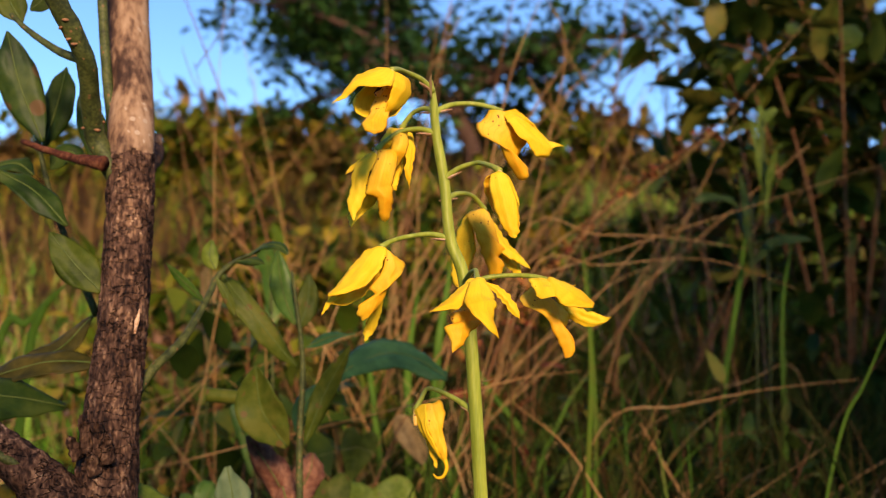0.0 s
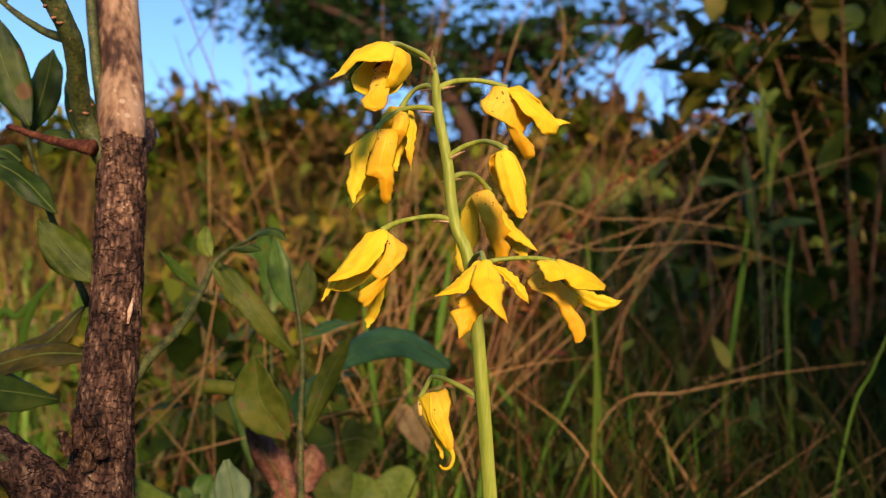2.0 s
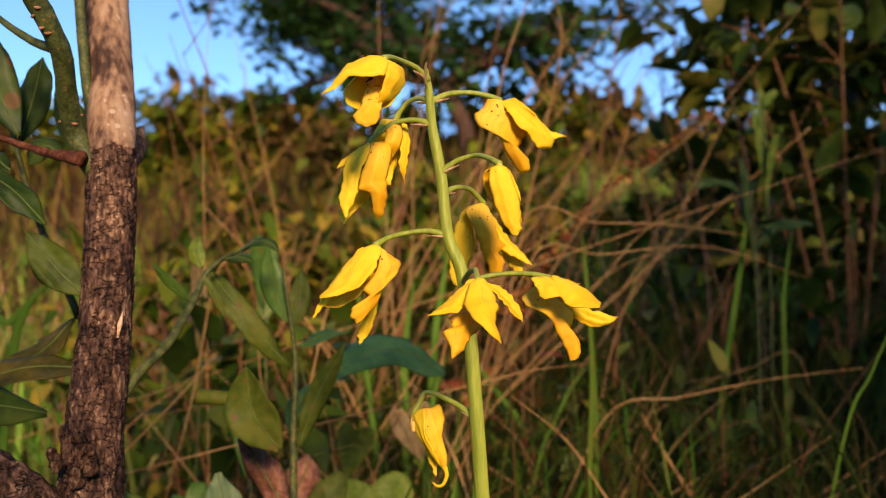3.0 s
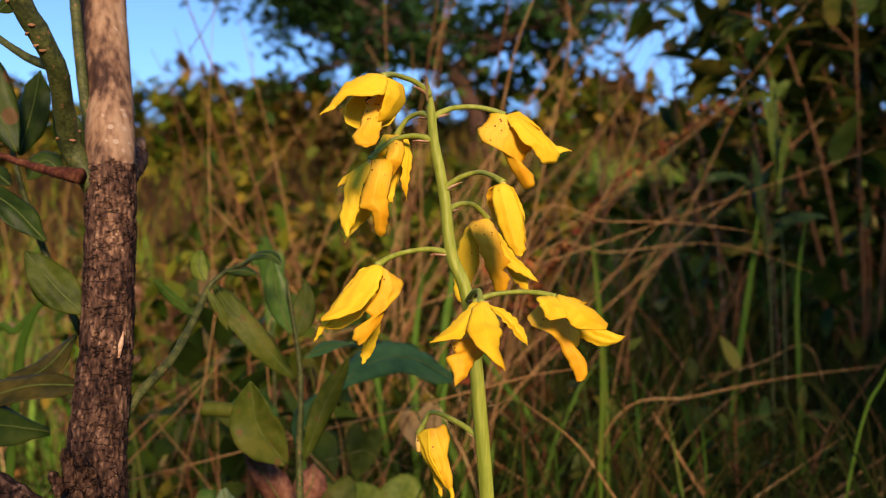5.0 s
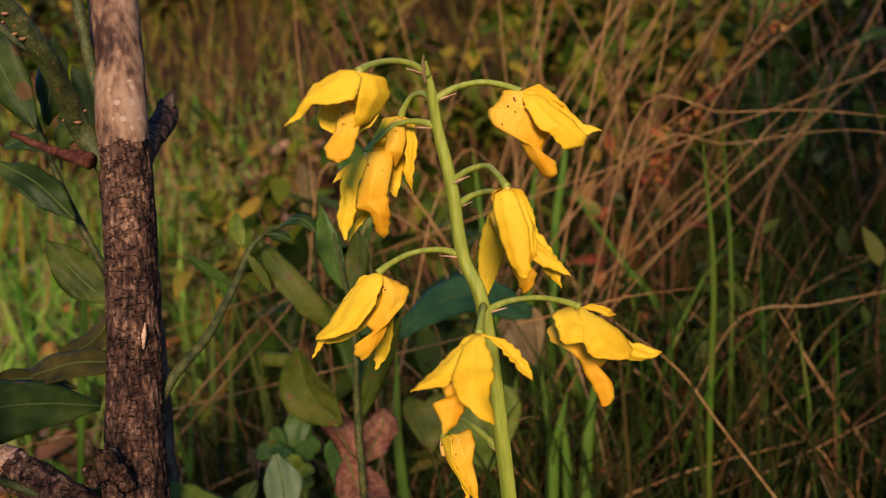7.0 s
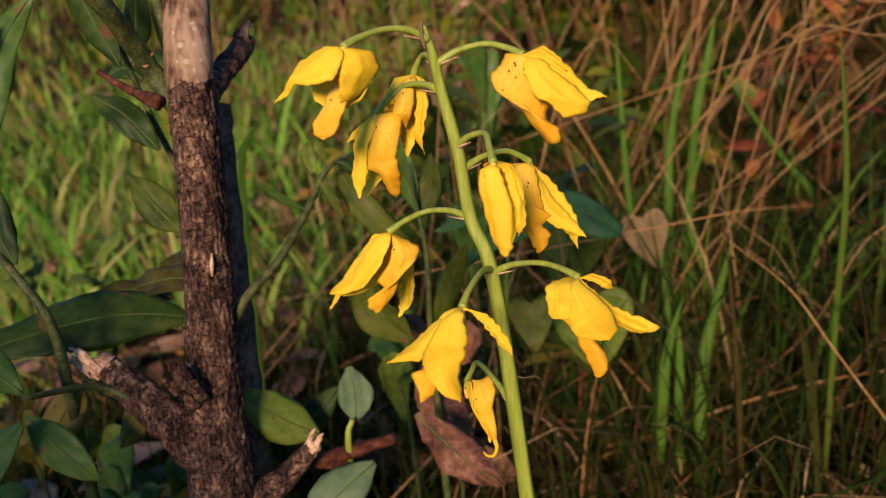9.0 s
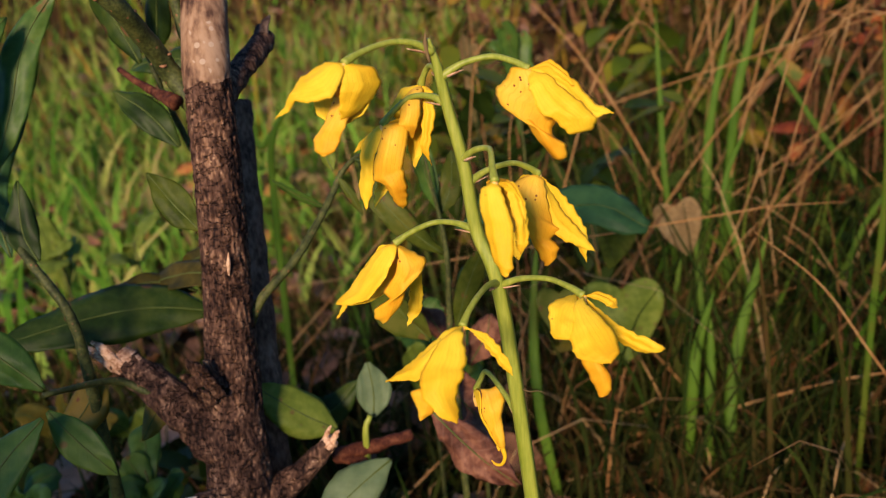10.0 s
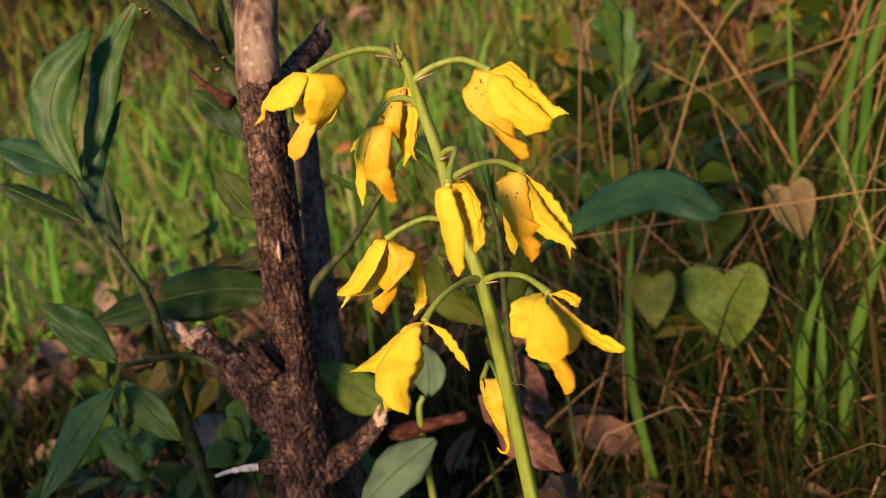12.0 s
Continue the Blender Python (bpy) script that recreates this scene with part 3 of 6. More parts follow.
# middle, long and nearly closed
STALK_NOW = flower_stalk((0.0322, 0.5080, 0.5300), (0.0040, 0.5430, 0.5300), (0.0200, 0.5310, 0.5385))
sheet("petal", STALK_NOW, (0, 0, 0), [(-5, -2.5, -2.5), (-6.5, -3.5, -8), (-3.5, -5.5, -21), (0.5, -8.5, -32), (4.5, -10.5, -38)], [(4, -2.5, -3.5), (8.5, -4.5, -15), (10, -7.5, -27.5), (10, -10, -36)], (7.5, -12.5, -39.5), 4)
sheet("lip", STALK_NOW, (0, 0, 0), [(-5.5, 6.5, -1.5), (-9.5, 10, -6), (-7.5, 11, -11), (-3.5, 11.5, -21)], [(1.5, 11, -2.5), (4, 12, -9), (4, 12, -23)], (3, 3.5, -31.5), -3)
sheet("sepal", STALK_NOW, (0, 0, 0), [(3, 4, -3), (7, 6.5, -9.5)], [(5.5, 7.5, -2.5), (10, 8.5, -12)], (11.5, 3.5, -19.5), 2)
sheet("petal", STALK_NOW, (0, 0, 0), [(3, 4, -5.5), (6.5, 3, -19.5), (7.5, 2, -29.5)], [(7, 8.5, -6), (11, 8, -19.5), (11.5, 5, -29.5)], (11, -4, -32), 2)
# middle, behind it
STALK_NOW = flower_stalk((0.0265, 0.5730, 0.5152), (0.0065, 0.5480, 0.5180), (0.0170, 0.5620, 0.5235))
sheet("petal", STALK_NOW, (0, 0, 0), [(-9, 0.5, -1.5), (-14, 3.5, -6.5), (-19, 5.5, -19.5), (-21, 6, -33.5), (-20.5, 6, -45)], [(-8, -1, -5), (-7, 0.5, -12.5), (-5.5, 3.5, -26), (-11, 5.5, -38.5)], (-16.5, 5.5, -50), 3)
sheet("lip", STALK_NOW, (0, 0, 0), [(-7.5, -4, -1), (-11.5, -7.5, -4.5), (-7.5, -12, -14), (-3.5, -12.5, -25), (1.5, -11, -38), (4, -9, -45.5)], [(2.5, -1, -2.5), (6, -5.5, -11.5), (9, -7.5, -23.5), (12.5, -7, -26.5), (7.5, -8.5, -31), (11.5, -8.5, -35.5), (10, -9, -41)], (6, -10.5, -45), 7)
sheet("petal", STALK_NOW, (0, 0, 0), [(0.5, -4, -6), (6.5, -9, -25), (15, -8.5, -31.5), (20.5, -7, -34.5)], [(4, 1, -7), (12.5, 0, -20.5), (20, -1.5, -27.5)], (29, -3.5, -38), 4)
sheet("sepal", STALK_NOW, (0, 0, 0), [(4, 3, -11.5), (12.5, 4.5, -32.5), (18.5, 3, -40.5)], [(11, 7.5, -14), (21.5, 6.5, -30.5)], (24, -2.5, -44.5), 2)
# lower, beside the stem
STALK_NOW = flower_stalk((-0.0370, 0.5312, 0.4880), (0.0035, 0.5460, 0.4935), (-0.0212, 0.5450, 0.4957))
sheet("lip", STALK_NOW, (0, 0, 0), [(3, -2.5, -2), (2, -4, -12.5), (-6.5, -6, -24.5), (-3, -6.5, -28), (-12.5, -7.5, -34.5), (-13, -6.5, -40), (-10.5, -4.5, -42.5)], [(6.5, 3.5, -4), (14, 5.5, -8.5), (13.5, 4, -13.5), (5.5, -0.5, -21.5), (1.5, -2, -31), (-4, -4, -38)], (-9.5, -5, -43), 6)
sheet("petal", STALK_NOW, (0, 0, 0), [(-6, -3.5, -1.5), (-17.5, -6.5, -13.5), (-24.5, -10, -23.5), (-28.5, -14.5, -27.5)], [(4.5, -5, -1.5), (1.5, -14.5, -13.5), (-6.5, -19, -23), (-18, -19, -27.5)], (-28.5, -17.5, -29), 3)
sheet("sepal", STALK_NOW, (0, 0, 0), [(-9.5, -0, -2.5), (-23.5, -3, -20), (-30.5, -7, -32)], [(-8, 2, -7), (-22, -2, -28), (-27.5, -7, -33.5)], (-33, -13, -40), 2)
sheet("petal", STALK_NOW, (0, 0, 0), [(-17, 3.5, -16.5), (-25.5, 1, -28.5), (-29, -2.5, -32.5)], [(-0.5, 6, -15), (-8, 4, -27), (-19.5, -0, -34)], (-27, -8, -33.5), -2)
sheet("petal", STALK_NOW, (0, 0, 0), [(-4, 16.5, -24), (-7.5, 21.5, -37.5), (-12, 25.5, -49)], [(3.5, 18.5, -13.5), (0.5, 22, -27), (-1.5, 25, -39), (-6, 28, -50.5)], (-10.5, 20, -56), 2)
# lower, hanging in front
STALK_NOW = flower_stalk((0.0188, 0.4905, 0.4672), (0.0148, 0.5400, 0.4660), (0.0182, 0.5090, 0.4735))
sheet("lip", STALK_NOW, (-5.5, -0.5, -8.5), [(-11.5, -6, -16.5), (-15, -13, -19), (-14, -16, -24.5), (-18.5, -20.5, -25.5), (-15.5, -21.5, -30.5), (-15, -22.5, -36)], [(-2.5, -2, -16.5), (2.5, -7, -18), (0.5, -13, -23.5), (-5.5, -18, -28.5), (-8, -20.5, -34)], (-14, -22.5, -38), 5)
sheet("sepal", STALK_NOW, (0, 0, 0), [(-4.5, -7, 0.5), (-14, -13.5, -8.5), (-22, -20.5, -15.5)], [(-1, -9.5, -5), (-6.5, -20.5, -11.5), (-11, -26, -16), (-20, -27, -16.5)], (-25.5, -28.5, -17), 3)
sheet("petal", STALK_NOW, (0, 0, 0), [(-5, -13, -2), (-8, -27, -12), (-4, -34, -18), (4, -35, -26)], [(3, -6, -0), (7.5, -14, -8.5), (9, -20.5, -14), (7, -24.5, -20), (8.5, -27, -26.5)], (9.5, -31, -30.5), 4)
sheet("petal", STALK_NOW, (0, 0, 0), [(5, -0, -2.5), (12, -0, -10.5), (18.5, -0, -18)], [(7, 1, -1.5), (14.5, 1, -5.5), (21, 0, -13)], (23, -0, -21.5), 1.5)
sheet("sepal", STALK_NOW, (0, 0, 0), [(-1.5, -10, -1), (-7, -17.5, -8)], [(1, -10, -2.5), (-2, -17.5, -10)], (-6.5, -12.5, -13.5), 1)
# lower, the widest
STALK_NOW = flower_stalk((0.0612, 0.5332, 0.4688), (0.0180, 0.5400, 0.4645), (0.0398, 0.5420, 0.4720))
sheet("lip", STALK_NOW, (-3, 2, -1), [(-10, 2, -5.5), (-16, -1, -10), (-14.5, -5.5, -15), (-5.5, -9, -19), (-0.5, -10, -23.5), (1.5, -11, -28.5), (6, -11.5, -37.5), (9, -11, -45)], [(4, 4, -12), (13.5, 3, -20.5), (11.5, -1, -26.5), (7.5, -4, -30), (11.5, -7, -33.5), (15, -8.5, -37.5), (13.5, -10.5, -44)], (10, -12.5, -45), 7)
sheet("petal", STALK_NOW, (-4, -0, 0), [(-9, -7, 0.5), (-12, -14, -0.5), (-9.5, -20, -5.5), (-8.5, -22.5, -9.5)], [(2, -10, -1.5), (2.5, -20, -6), (2, -26, -10)], (-6, -24.5, -11.5), 2)
sheet("petal", STALK_NOW, (0, 0, 0), [(-1.5, -11.5, -2.5), (2, -25, -10), (6.5, -31.5, -15.5), (16.5, -33, -16.5)], [(3.5, -8, 0.5), (17, -15.5, -6.5), (24, -23, -13)], (22, -31.5, -16.5), 4)
sheet("petal", STALK_NOW, (0, 0, 0), [(10, 3, -18.5), (17, 4.5, -24.5), (25, 4.5, -27.5), (33, 2.5, -26)], [(14.5, 4, -14.5), (27, 3, -19), (35.5, 2, -22)], (38, -0.5, -22), 2)
sheet("sepal", STALK_NOW, (0, 0, 0), [(4, 1, -1.5), (12.5, 0.5, -4.5)], [(5.5, 5.5, 0), (14, 4.5, -2.5)], (17, -2.5, -3), 1)
# lowest, withered
STALK_NOW = flower_stalk((-0.0170, 0.5670, 0.3895), (0.0150, 0.5500, 0.3875), (-0.0085, 0.5655, 0.4025))
sheet("petal", STALK_NOW, (0, 0, 0), [(-0.5, -1, -2), (3.5, -3, -14), (10, -6, -22.5), (14.5, -8, -28)], [(3.5, -5, 3), (6.5, -8, 3.5), (7.5, -9, -10.5), (13, -10, -22)], (18, -9.5, -31.5), 2)
sheet("lip", STALK_NOW, (2, -1, 1), [(6, -5.5, 3.5), (6.5, -8, -10), (12, -9.5, -21), (16.5, -10, -28)], [(10, -1.5, 2.5), (15.5, -1, 6), (18, -2.5, -3.5), (16.5, -4.5, -12), (19.5, -8, -23)], (18.5, -9.5, -33), 4)
sheet("sepal", STALK_NOW, (4, 0, -12), [(6.5, 1, -19.5), (8.5, 0, -27)], [(13, 2, -22), (13.5, 0, -28)], (13, -4, -36), 1)
v, f = tube([(0.0182, -0.0095, -0.0295), (0.0192, -0.0097, -0.0345), (0.0170, -0.0100, -0.0395), (0.0135, -0.0102, -0.0402), (0.0110, -0.0103, -0.0380)], [0.0015, 0.0012, 0.0010, 0.0008, 0.0004], 24, 6)
mesh_object("petal", v, f, PETAL, STALK_NOW, "shrivelled curled petal end")
# scars and a withered thread on the stem
for x, y, z, w in ((0.0195, 0.5435, 0.391, 0.006), (-0.0005, 0.5425, 0.517, 0.003), (0.0145, 0.5425, 0.457, 0.003), (0.0185, 0.5435, 0.412, 0.002)):
    v, f = shell(blade_rows([(x - w * 0.7, y, z), (x, y - 0.0012, z + 0.0006), (x + w * 0.7, y, z + 0.001)], rounded(0.0016, 0.3), (0, -1, 0.2), 0.4, ruffle=0.0006, freq=500, nu=8, nv=5, ragged=0.5), 0.0004)
    mesh_object("leaf_scar", v, f, LEAF_PALE, STEM, "brown torn leaf scar")
v, f = tube([(0.021, 0.544, 0.408), (0.028, 0.540, 0.4095), (0.034, 0.537, 0.4125), (0.040, 0.535, 0.4120)], [0.0004, 0.0003, 0.0002, 0.0001], 14, 6)
mesh_object("thread", v, f, LEAF_PALE, STEM, "dry withered thread")

# ---- the cut tree ----
STUMP = thing("cut_tree", (0, 0, 0), "young cut-back tree with rough dark bark and a pale peeled top", "tree")


def trunk_mesh():
    """The bark: plates with cracks below the peeled part, roughly barked and swollen towards the fork."""
    line = spline([(-0.208, 0.540, -0.02), (-0.210, 0.556, 0.16), (-0.2125, 0.572, 0.29), (-0.2145, 0.588, 0.375), (-0.2115, 0.596, 0.44), (-0.2120, 0.606, 0.508), (-0.2150, 0.615, 0.565), (-0.2275, 0.642, 0.64), (-0.245, 0.67, 0.76)], 420)
    radii = [0.030, 0.027, 0.0225, 0.0182, 0.0164, 0.0160, 0.0155, 0.0152, 0.015]
    sides, verts, faces = 96, [], []
    for i, p in enumerate(line):
        r0 = ramped(radii, i / 420)
        peeled = min(1, max(0, (p.z - 0.556 + 0.006 * noise.noise(Vector((i, 0, 3)) * 0.2)) / 0.006))
        for k in range(sides):
            a = 2 * math.pi * k / sides
            d = Vector((math.cos(a), math.sin(a), 0))
            q = Vector((d.x * 0.02, d.y * 0.02, p.z))
            crack = min(1, abs(noise.noise(Vector((q.x * 70, q.y * 70, q.z * 190)))) * 13) - 1
            crack += 0.7 * (min(1, abs(noise.noise(Vector((q.x * 200, q.y * 200, q.z * 50 + 5)))) * 5) - 1)
            lump = noise.fractal(q * 55, 1.0, 2.0, 4)
            low = min(1, max(0, (0.40 - p.z) / 0.12))
            r = r0 * (1 + 0.05 * noise.noise(q * 18) + low * 0.09 * noise.fractal(q * 40 + Vector((9, 9, 9)), 0.9, 2.0, 3))
            r += (1 - peeled) * (0.0019 * crack + 0.0007 * lump) + peeled * 0.0004 * lump
            verts.append(p + d * r)
    for i in range(420):
        for k in range(sides):
            a, b = i * sides + k, i * sides + (k + 1) % sides
            faces.append((a, b, b + sides, a + sides))
    faces.append(tuple(range(420 * sides, 421 * sides)))
    ob = mesh_object("trunk", verts, faces, BARK, STUMP)
    ob.data.materials.append(PEELED)
    for pl in ob.data.polygons:
        if pl.center.z + 0.004 * noise.noise(pl.center * 90) > 0.558:
            pl.material_index = 1
    return ob


TRUNK = trunk_mesh()


def stub(points, radii, label, cut=True, bark=BARK, name="branch_stub", parent=None):
    v, f = tube(points, radii, 40, 22, 0.22, 120)
    ob = mesh_object(name, v, f, bark, parent or TRUNK, label)
    if cut:
        ob.data.materials.append(CUTWOOD)
        end = Vector(points[-1])
        for pl in ob.data.polygons:
            if (pl.center - end).length < radii[-1] * (1.3 + 0.8 * noise.noise(pl.center * 200)):
                pl.material_index = 1
    return ob


stub([(-0.210, 0.575, 0.300), (-0.236, 0.564, 0.334), (-0.262, 0.556, 0.361), (-0.284, 0.552, 0.380)], [0.021, 0.016, 0.0125, 0.010], "sawn side branch with pale cut end")
stub([(-0.205, 0.575, 0.262), (-0.180, 0.592, 0.280), (-0.155, 0.608, 0.306)], [0.014, 0.010, 0.005], "broken side branch with pale torn end")
stub([(-0.205, 0.565, 0.278), (-0.216, 0.548, 0.284), (-0.222, 0.537, 0.287)], [0.010, 0.0065, 0.005], "small broken stub", cut=False)


def splinter(root, tip, width, material, label):
    """A torn, flattened sliver of wood."""
    root, tip = Vector(root), Vector(tip)
    mid = root.lerp(tip, 0.55) + Vector((0, 0, 0.002))
    v, f = shell(blade_rows([root, mid, tip], [width, width * 0.9, width * 0.7, width * 0.15], (0.3, -0.8, 0.5), 0.6, ruffle=width * 0.3, freq=300, nu=14, nv=6, ragged=0.5), width * 0.3)
    mesh_object("splinter", v, f, material, TRUNK, label)


splinter((-0.218, 0.543, 0.286), (-0.240, 0.512, 0.290), 0.005, BLEACHED, "bleached white splinter")
for dx, dz, w in ((0.0, 0.009, 0.007), (0.004, 0.004, 0.006), (-0.005, 0.0, 0.006), (-0.010, 0.006, 0.004)):
    splinter((-0.275 + dx, 0.545, 0.374 + dz * 0.4), (-0.293 + dx, 0.541, 0.386 + dz), w, CUTWOOD, "torn pale splinter")
for dx, dz, w in ((0.003, 0.006, 0.005), (-0.003, 0.009, 0.004)):
    splinter((-0.160 + dx, 0.604, 0.298), (-0.150 + dx, 0.606, 0.310 + dz), w, CUTWOOD, "torn pale splinter")
stub([(-0.213, 0.578, 0.358), (-0.214, 0.566, 0.366), (-0.2135, 0.562, 0.382)], [0.008, 0.005, 0.002], "torn bark knot", cut=False)
stub([(-0.1988, 0.583, 0.436), (-0.1975, 0.583, 0.444), (-0.1958, 0.583, 0.452)], [0.0006, 0.0016, 0.0004], "lifted splinter of pale wood", bark=CUTWOOD, name="splinter", cut=False)
for dx, dz, h in ((-0.009, 0.0, 0.013), (-0.003, 0.004, 0.022), (0.004, 0.001, 0.024), (0.009, -0.003, 0.019), (0.001, -0.010, 0.014)):
    splinter((-0.214 + dx, 0.560, 0.360 + dz), (-0.2155 + dx * 1.3, 0.551, 0.361 + dz + h), 0.008, BARK, "torn flap of bark")
# a second, darker stem behind with two short stubs
back = stub([(-0.222, 0.606, -0.01), (-0.223, 0.616, 0.25), (-0.226, 0.632, 0.36), (-0.234, 0.652, 0.45), (-0.240, 0.668, 0.52), (-0.242, 0.672, 0.533)], [0.016, 0.014, 0.012, 0.010, 0.009, 0.008], "second dark stem cut off short", cut=False, name="stem", parent=STUMP, bark=BARK_GREY)
stub([(-0.210, 0.610, 0.540), (-0.213, 0.640, 0.556), (-0.2234, 0.690, 0.574)], [0.008, 0.0085, 0.0078], "dark curled stub of a broken branch", cut=False)
for dx, dz in ((0.003, 0.006), (-0.003, 0.003), (0.0, -0.003)):
    splinter((-0.2215 + dx, 0.682, 0.573 + dz), (-0.226 + dx, 0.697, 0.579 + dz * 1.6), 0.007, BARK_GREY, "torn dark splinter")
# green shoots beside the trunk
v, f = tube([(-0.220, 0.606, 0.540), (-0.234, 0.602, 0.566), (-0.233, 0.588, 0.586), (-0.228, 0.562, 0.612), (-0.237, 0.540, 0.641), (-0.248, 0.515, 0.675), (-0.258, 0.50, 0.705)], [0.0075, 0.0068, 0.0064, 0.0063, 0.0062, 0.0058, 0.0055], 60, 18, 0.12, 140)
GREEN = mesh_object("shoot", v, f, SHOOT, STUMP, "green shoot dotted with pale scars")


def scars():
    """Raised corky leaf scars dotted round the shoot."""
    rng = random.Random(19)
    line = [Vector(q) for q in v]
    for i in range(22):
        k = rng.randrange(8, 58) * 18 + rng.randrange(18)
        p, c = line[k], sum(line[k - k % 18:k - k % 18 + 18], Vector()) / 18
        d = (p - c).normalized()
        side = Vector((0, 0, 1)).cross(d).normalized() * 0.0022
        sv, sf = tube([p - side - d * 0.0006, p + d * 0.0004, p + side - d * 0.0006], [0.0004, 0.0010, 0.0010, 0.0004], 6, 8)
        mesh_object("scar", sv, sf, CORK, GREEN, "corky orange scar")


scars()
v, f = tube([(-0.222, 0.615, 0.545), (-0.2325, 0.618, 0.60), (-0.240, 0.618, 0.68), (-0.246, 0.62, 0.78)], [0.0038, 0.0036, 0.0034, 0.003], 30, 12, 0.1, 140)
mesh_object("shoot", v, f, SHOOT, STUMP, "thin green shoot")
v, f = tube([(-0.225, 0.592, 0.548), (-0.248, 0.600, 0.553), (-0.270, 0.606, 0.560), (-0.289, 0.612, 0.567)], [0.0050, 0.0030, 0.0023, 0.0018], 30, 14, 0.25, 160)
mesh_object("twig", v, f, RED_TWIG, STUMP, "red-brown broken twig")
v, f = tube([(-0.229, 0.564, 0.610), (-0.248, 0.572, 0.618), (-0.272, 0.582, 0.634), (-0.288, 0.588, 0.648)], [0.0034, 0.0026, 0.002, 0.0014], 20, 10, 0.1, 160)
mesh_object("twig", v, f, SHOOT, GREEN, "green side twig")
# the slender shoot with a bud, out of the back stem
v, f = tube([(-0.213, 0.600, 0.372), (-0.205, 0.602, 0.392), (-0.196, 0.608, 0.410), (-0.182, 0.636, 0.432), (-0.175, 0.673, 0.462), (-0.171, 0.686, 0.478), (-0.158, 0.688, 0.489), (-0.138, 0.676, 0.496)], [0.0040, 0.0036, 0.0033, 0.0030, 0.0026, 0.0021, 0.0016, 0.0011], 48, 12, 0.15, 200)
BUDDED = mesh_object("shoot", v, f, SHOOT, STUMP, "dark slender shoot ending in a bud")


def leaf(parent, points, width, face, material, name="leaf", label="", cup=0.5, fold=0.15, ruffle=0.005, blunt=0.05, belly=0.5, freq=42.0, nu=26, nv=11, ragged=0.07, thick=0.0005, widths=None):
    rows = blade_rows(points, [width * k for k in widths] if widths else rounded(width, blunt, belly, foot=0.12), face, cup, fold, ruffle, freq, nu, nv, ragged=ragged)
    v, f = shell(rows, thick)
    mid = [r[nv // 2] for r in rows]
    n = Vector(face).normalized() * 0.0004
    rv, rf = tube([q + n for q in mid[::5]] + [mid[-1] + n], [0.0007, 0.0005, 0.0002], 14, 6)
    if parent.parent is None:
        ob = lay_out(mesh_object(name, v, f, material, parent, label), rows)
        mesh_object("midrib", rv, rf, RIB, ob)
        return ob
    k, count = len(v), len(f)
    ob = lay_out(mesh_object(name, v + rv, f + [tuple(i + k for i in g) for g in rf], material, parent, label), rows)
    ob.data.materials.append(RIB)
    ob.data.polygons.foreach_set("material_index", [0] * count + [1] * len(rf))
    return ob


leaf(BUDDED, [(-0.150, 0.683, 0.491), (-0.136, 0.674, 0.499), (-0.122, 0.667, 0.499), (-0.114, 0.663, 0.492)], 0.014, (0, -0.6, 0.8), LEAF, label="curled dark green young leaf", cup=1.0, ruffle=0.003)
leaf(BUDDED, [(-0.158, 0.686, 0.488), (-0.145, 0.676, 0.489), (-0.132, 0.668, 0.485)], 0.010, (0.2, -0.9, 0.3), LEAF, label="curled dark green young leaf", cup=1.0)
leaf(BUDDED, [(-0.171, 0.676, 0.482), (-0.176, 0.678, 0.492), (-0.175, 0.680, 0.504)], 0.014, (0.2, -1, 0), LEAF_HEART, label="small pale new leaf", blunt=0.3)
leaf(BUDDED, [(-0.176, 0.668, 0.457), (-0.186, 0.652, 0.470), (-0.197, 0.639, 0.485)], 0.007, (0.2, -0.9, 0.3), LEAF_FRESH, label="narrow pointed young leaf")
leaf(BUDDED, [(-0.172, 0.682, 0.476), (-0.164, 0.684, 0.462), (-0.158, 0.686, 0.446)], 0.008, (0.2, -0.9, 0.3), LEAF_OLIVE, label="small drooping leaf")

# ---- leafy shoots on the cut tree and the plant beside it ----
WEED = thing("leafy_plant", (-0.30, 0.53, 0.0), "leafy plant with long dark green leaves beside the cut tree", "plant")
WEED.location = (0, 0, 0)
v, f = tube([(-0.300, 0.545, -0.01), (-0.296, 0.535, 0.20), (-0.287, 0.528, 0.36), (-0.289, 0.528, 0.417), (-0.311, 0.527, 0.452), (-0.340, 0.532, 0.478), (-0.372, 0.540, 0.505)], [0.005, 0.0045, 0.004, 0.0034, 0.003, 0.0026, 0.0016], 50, 12, 0.12, 150)
WEED_STEM = mesh_object("stem", v, f, SHOOT, WEED, "dark green leafy stem")
leaf(WEED_STEM, [(-0.347, 0.538, 0.507), (-0.343, 0.562, 0.549), (-0.341, 0.583, 0.590), (-0.329, 0.610, 0.623)], 0.026, (0.5, -0.75, 0.3), LEAF_FRESH, label="long upright blue-green leaf")
leaf(WEED_STEM, [(-0.329, 0.525, 0.508), (-0.350, 0.527, 0.549), (-0.349, 0.544, 0.582), (-0.335, 0.570, 0.609)], 0.036, (0.6, -0.7, 0.2), LEAF_FRESH, label="broad dark green leaf")
leaf(WEED_STEM, [(-0.356, 0.533, 0.512), (-0.378, 0.520, 0.526), (-0.402, 0.505, 0.540)], 0.032, (0.4, -0.5, 0.8), LEAF_BLUE, label="blue-green leaf")
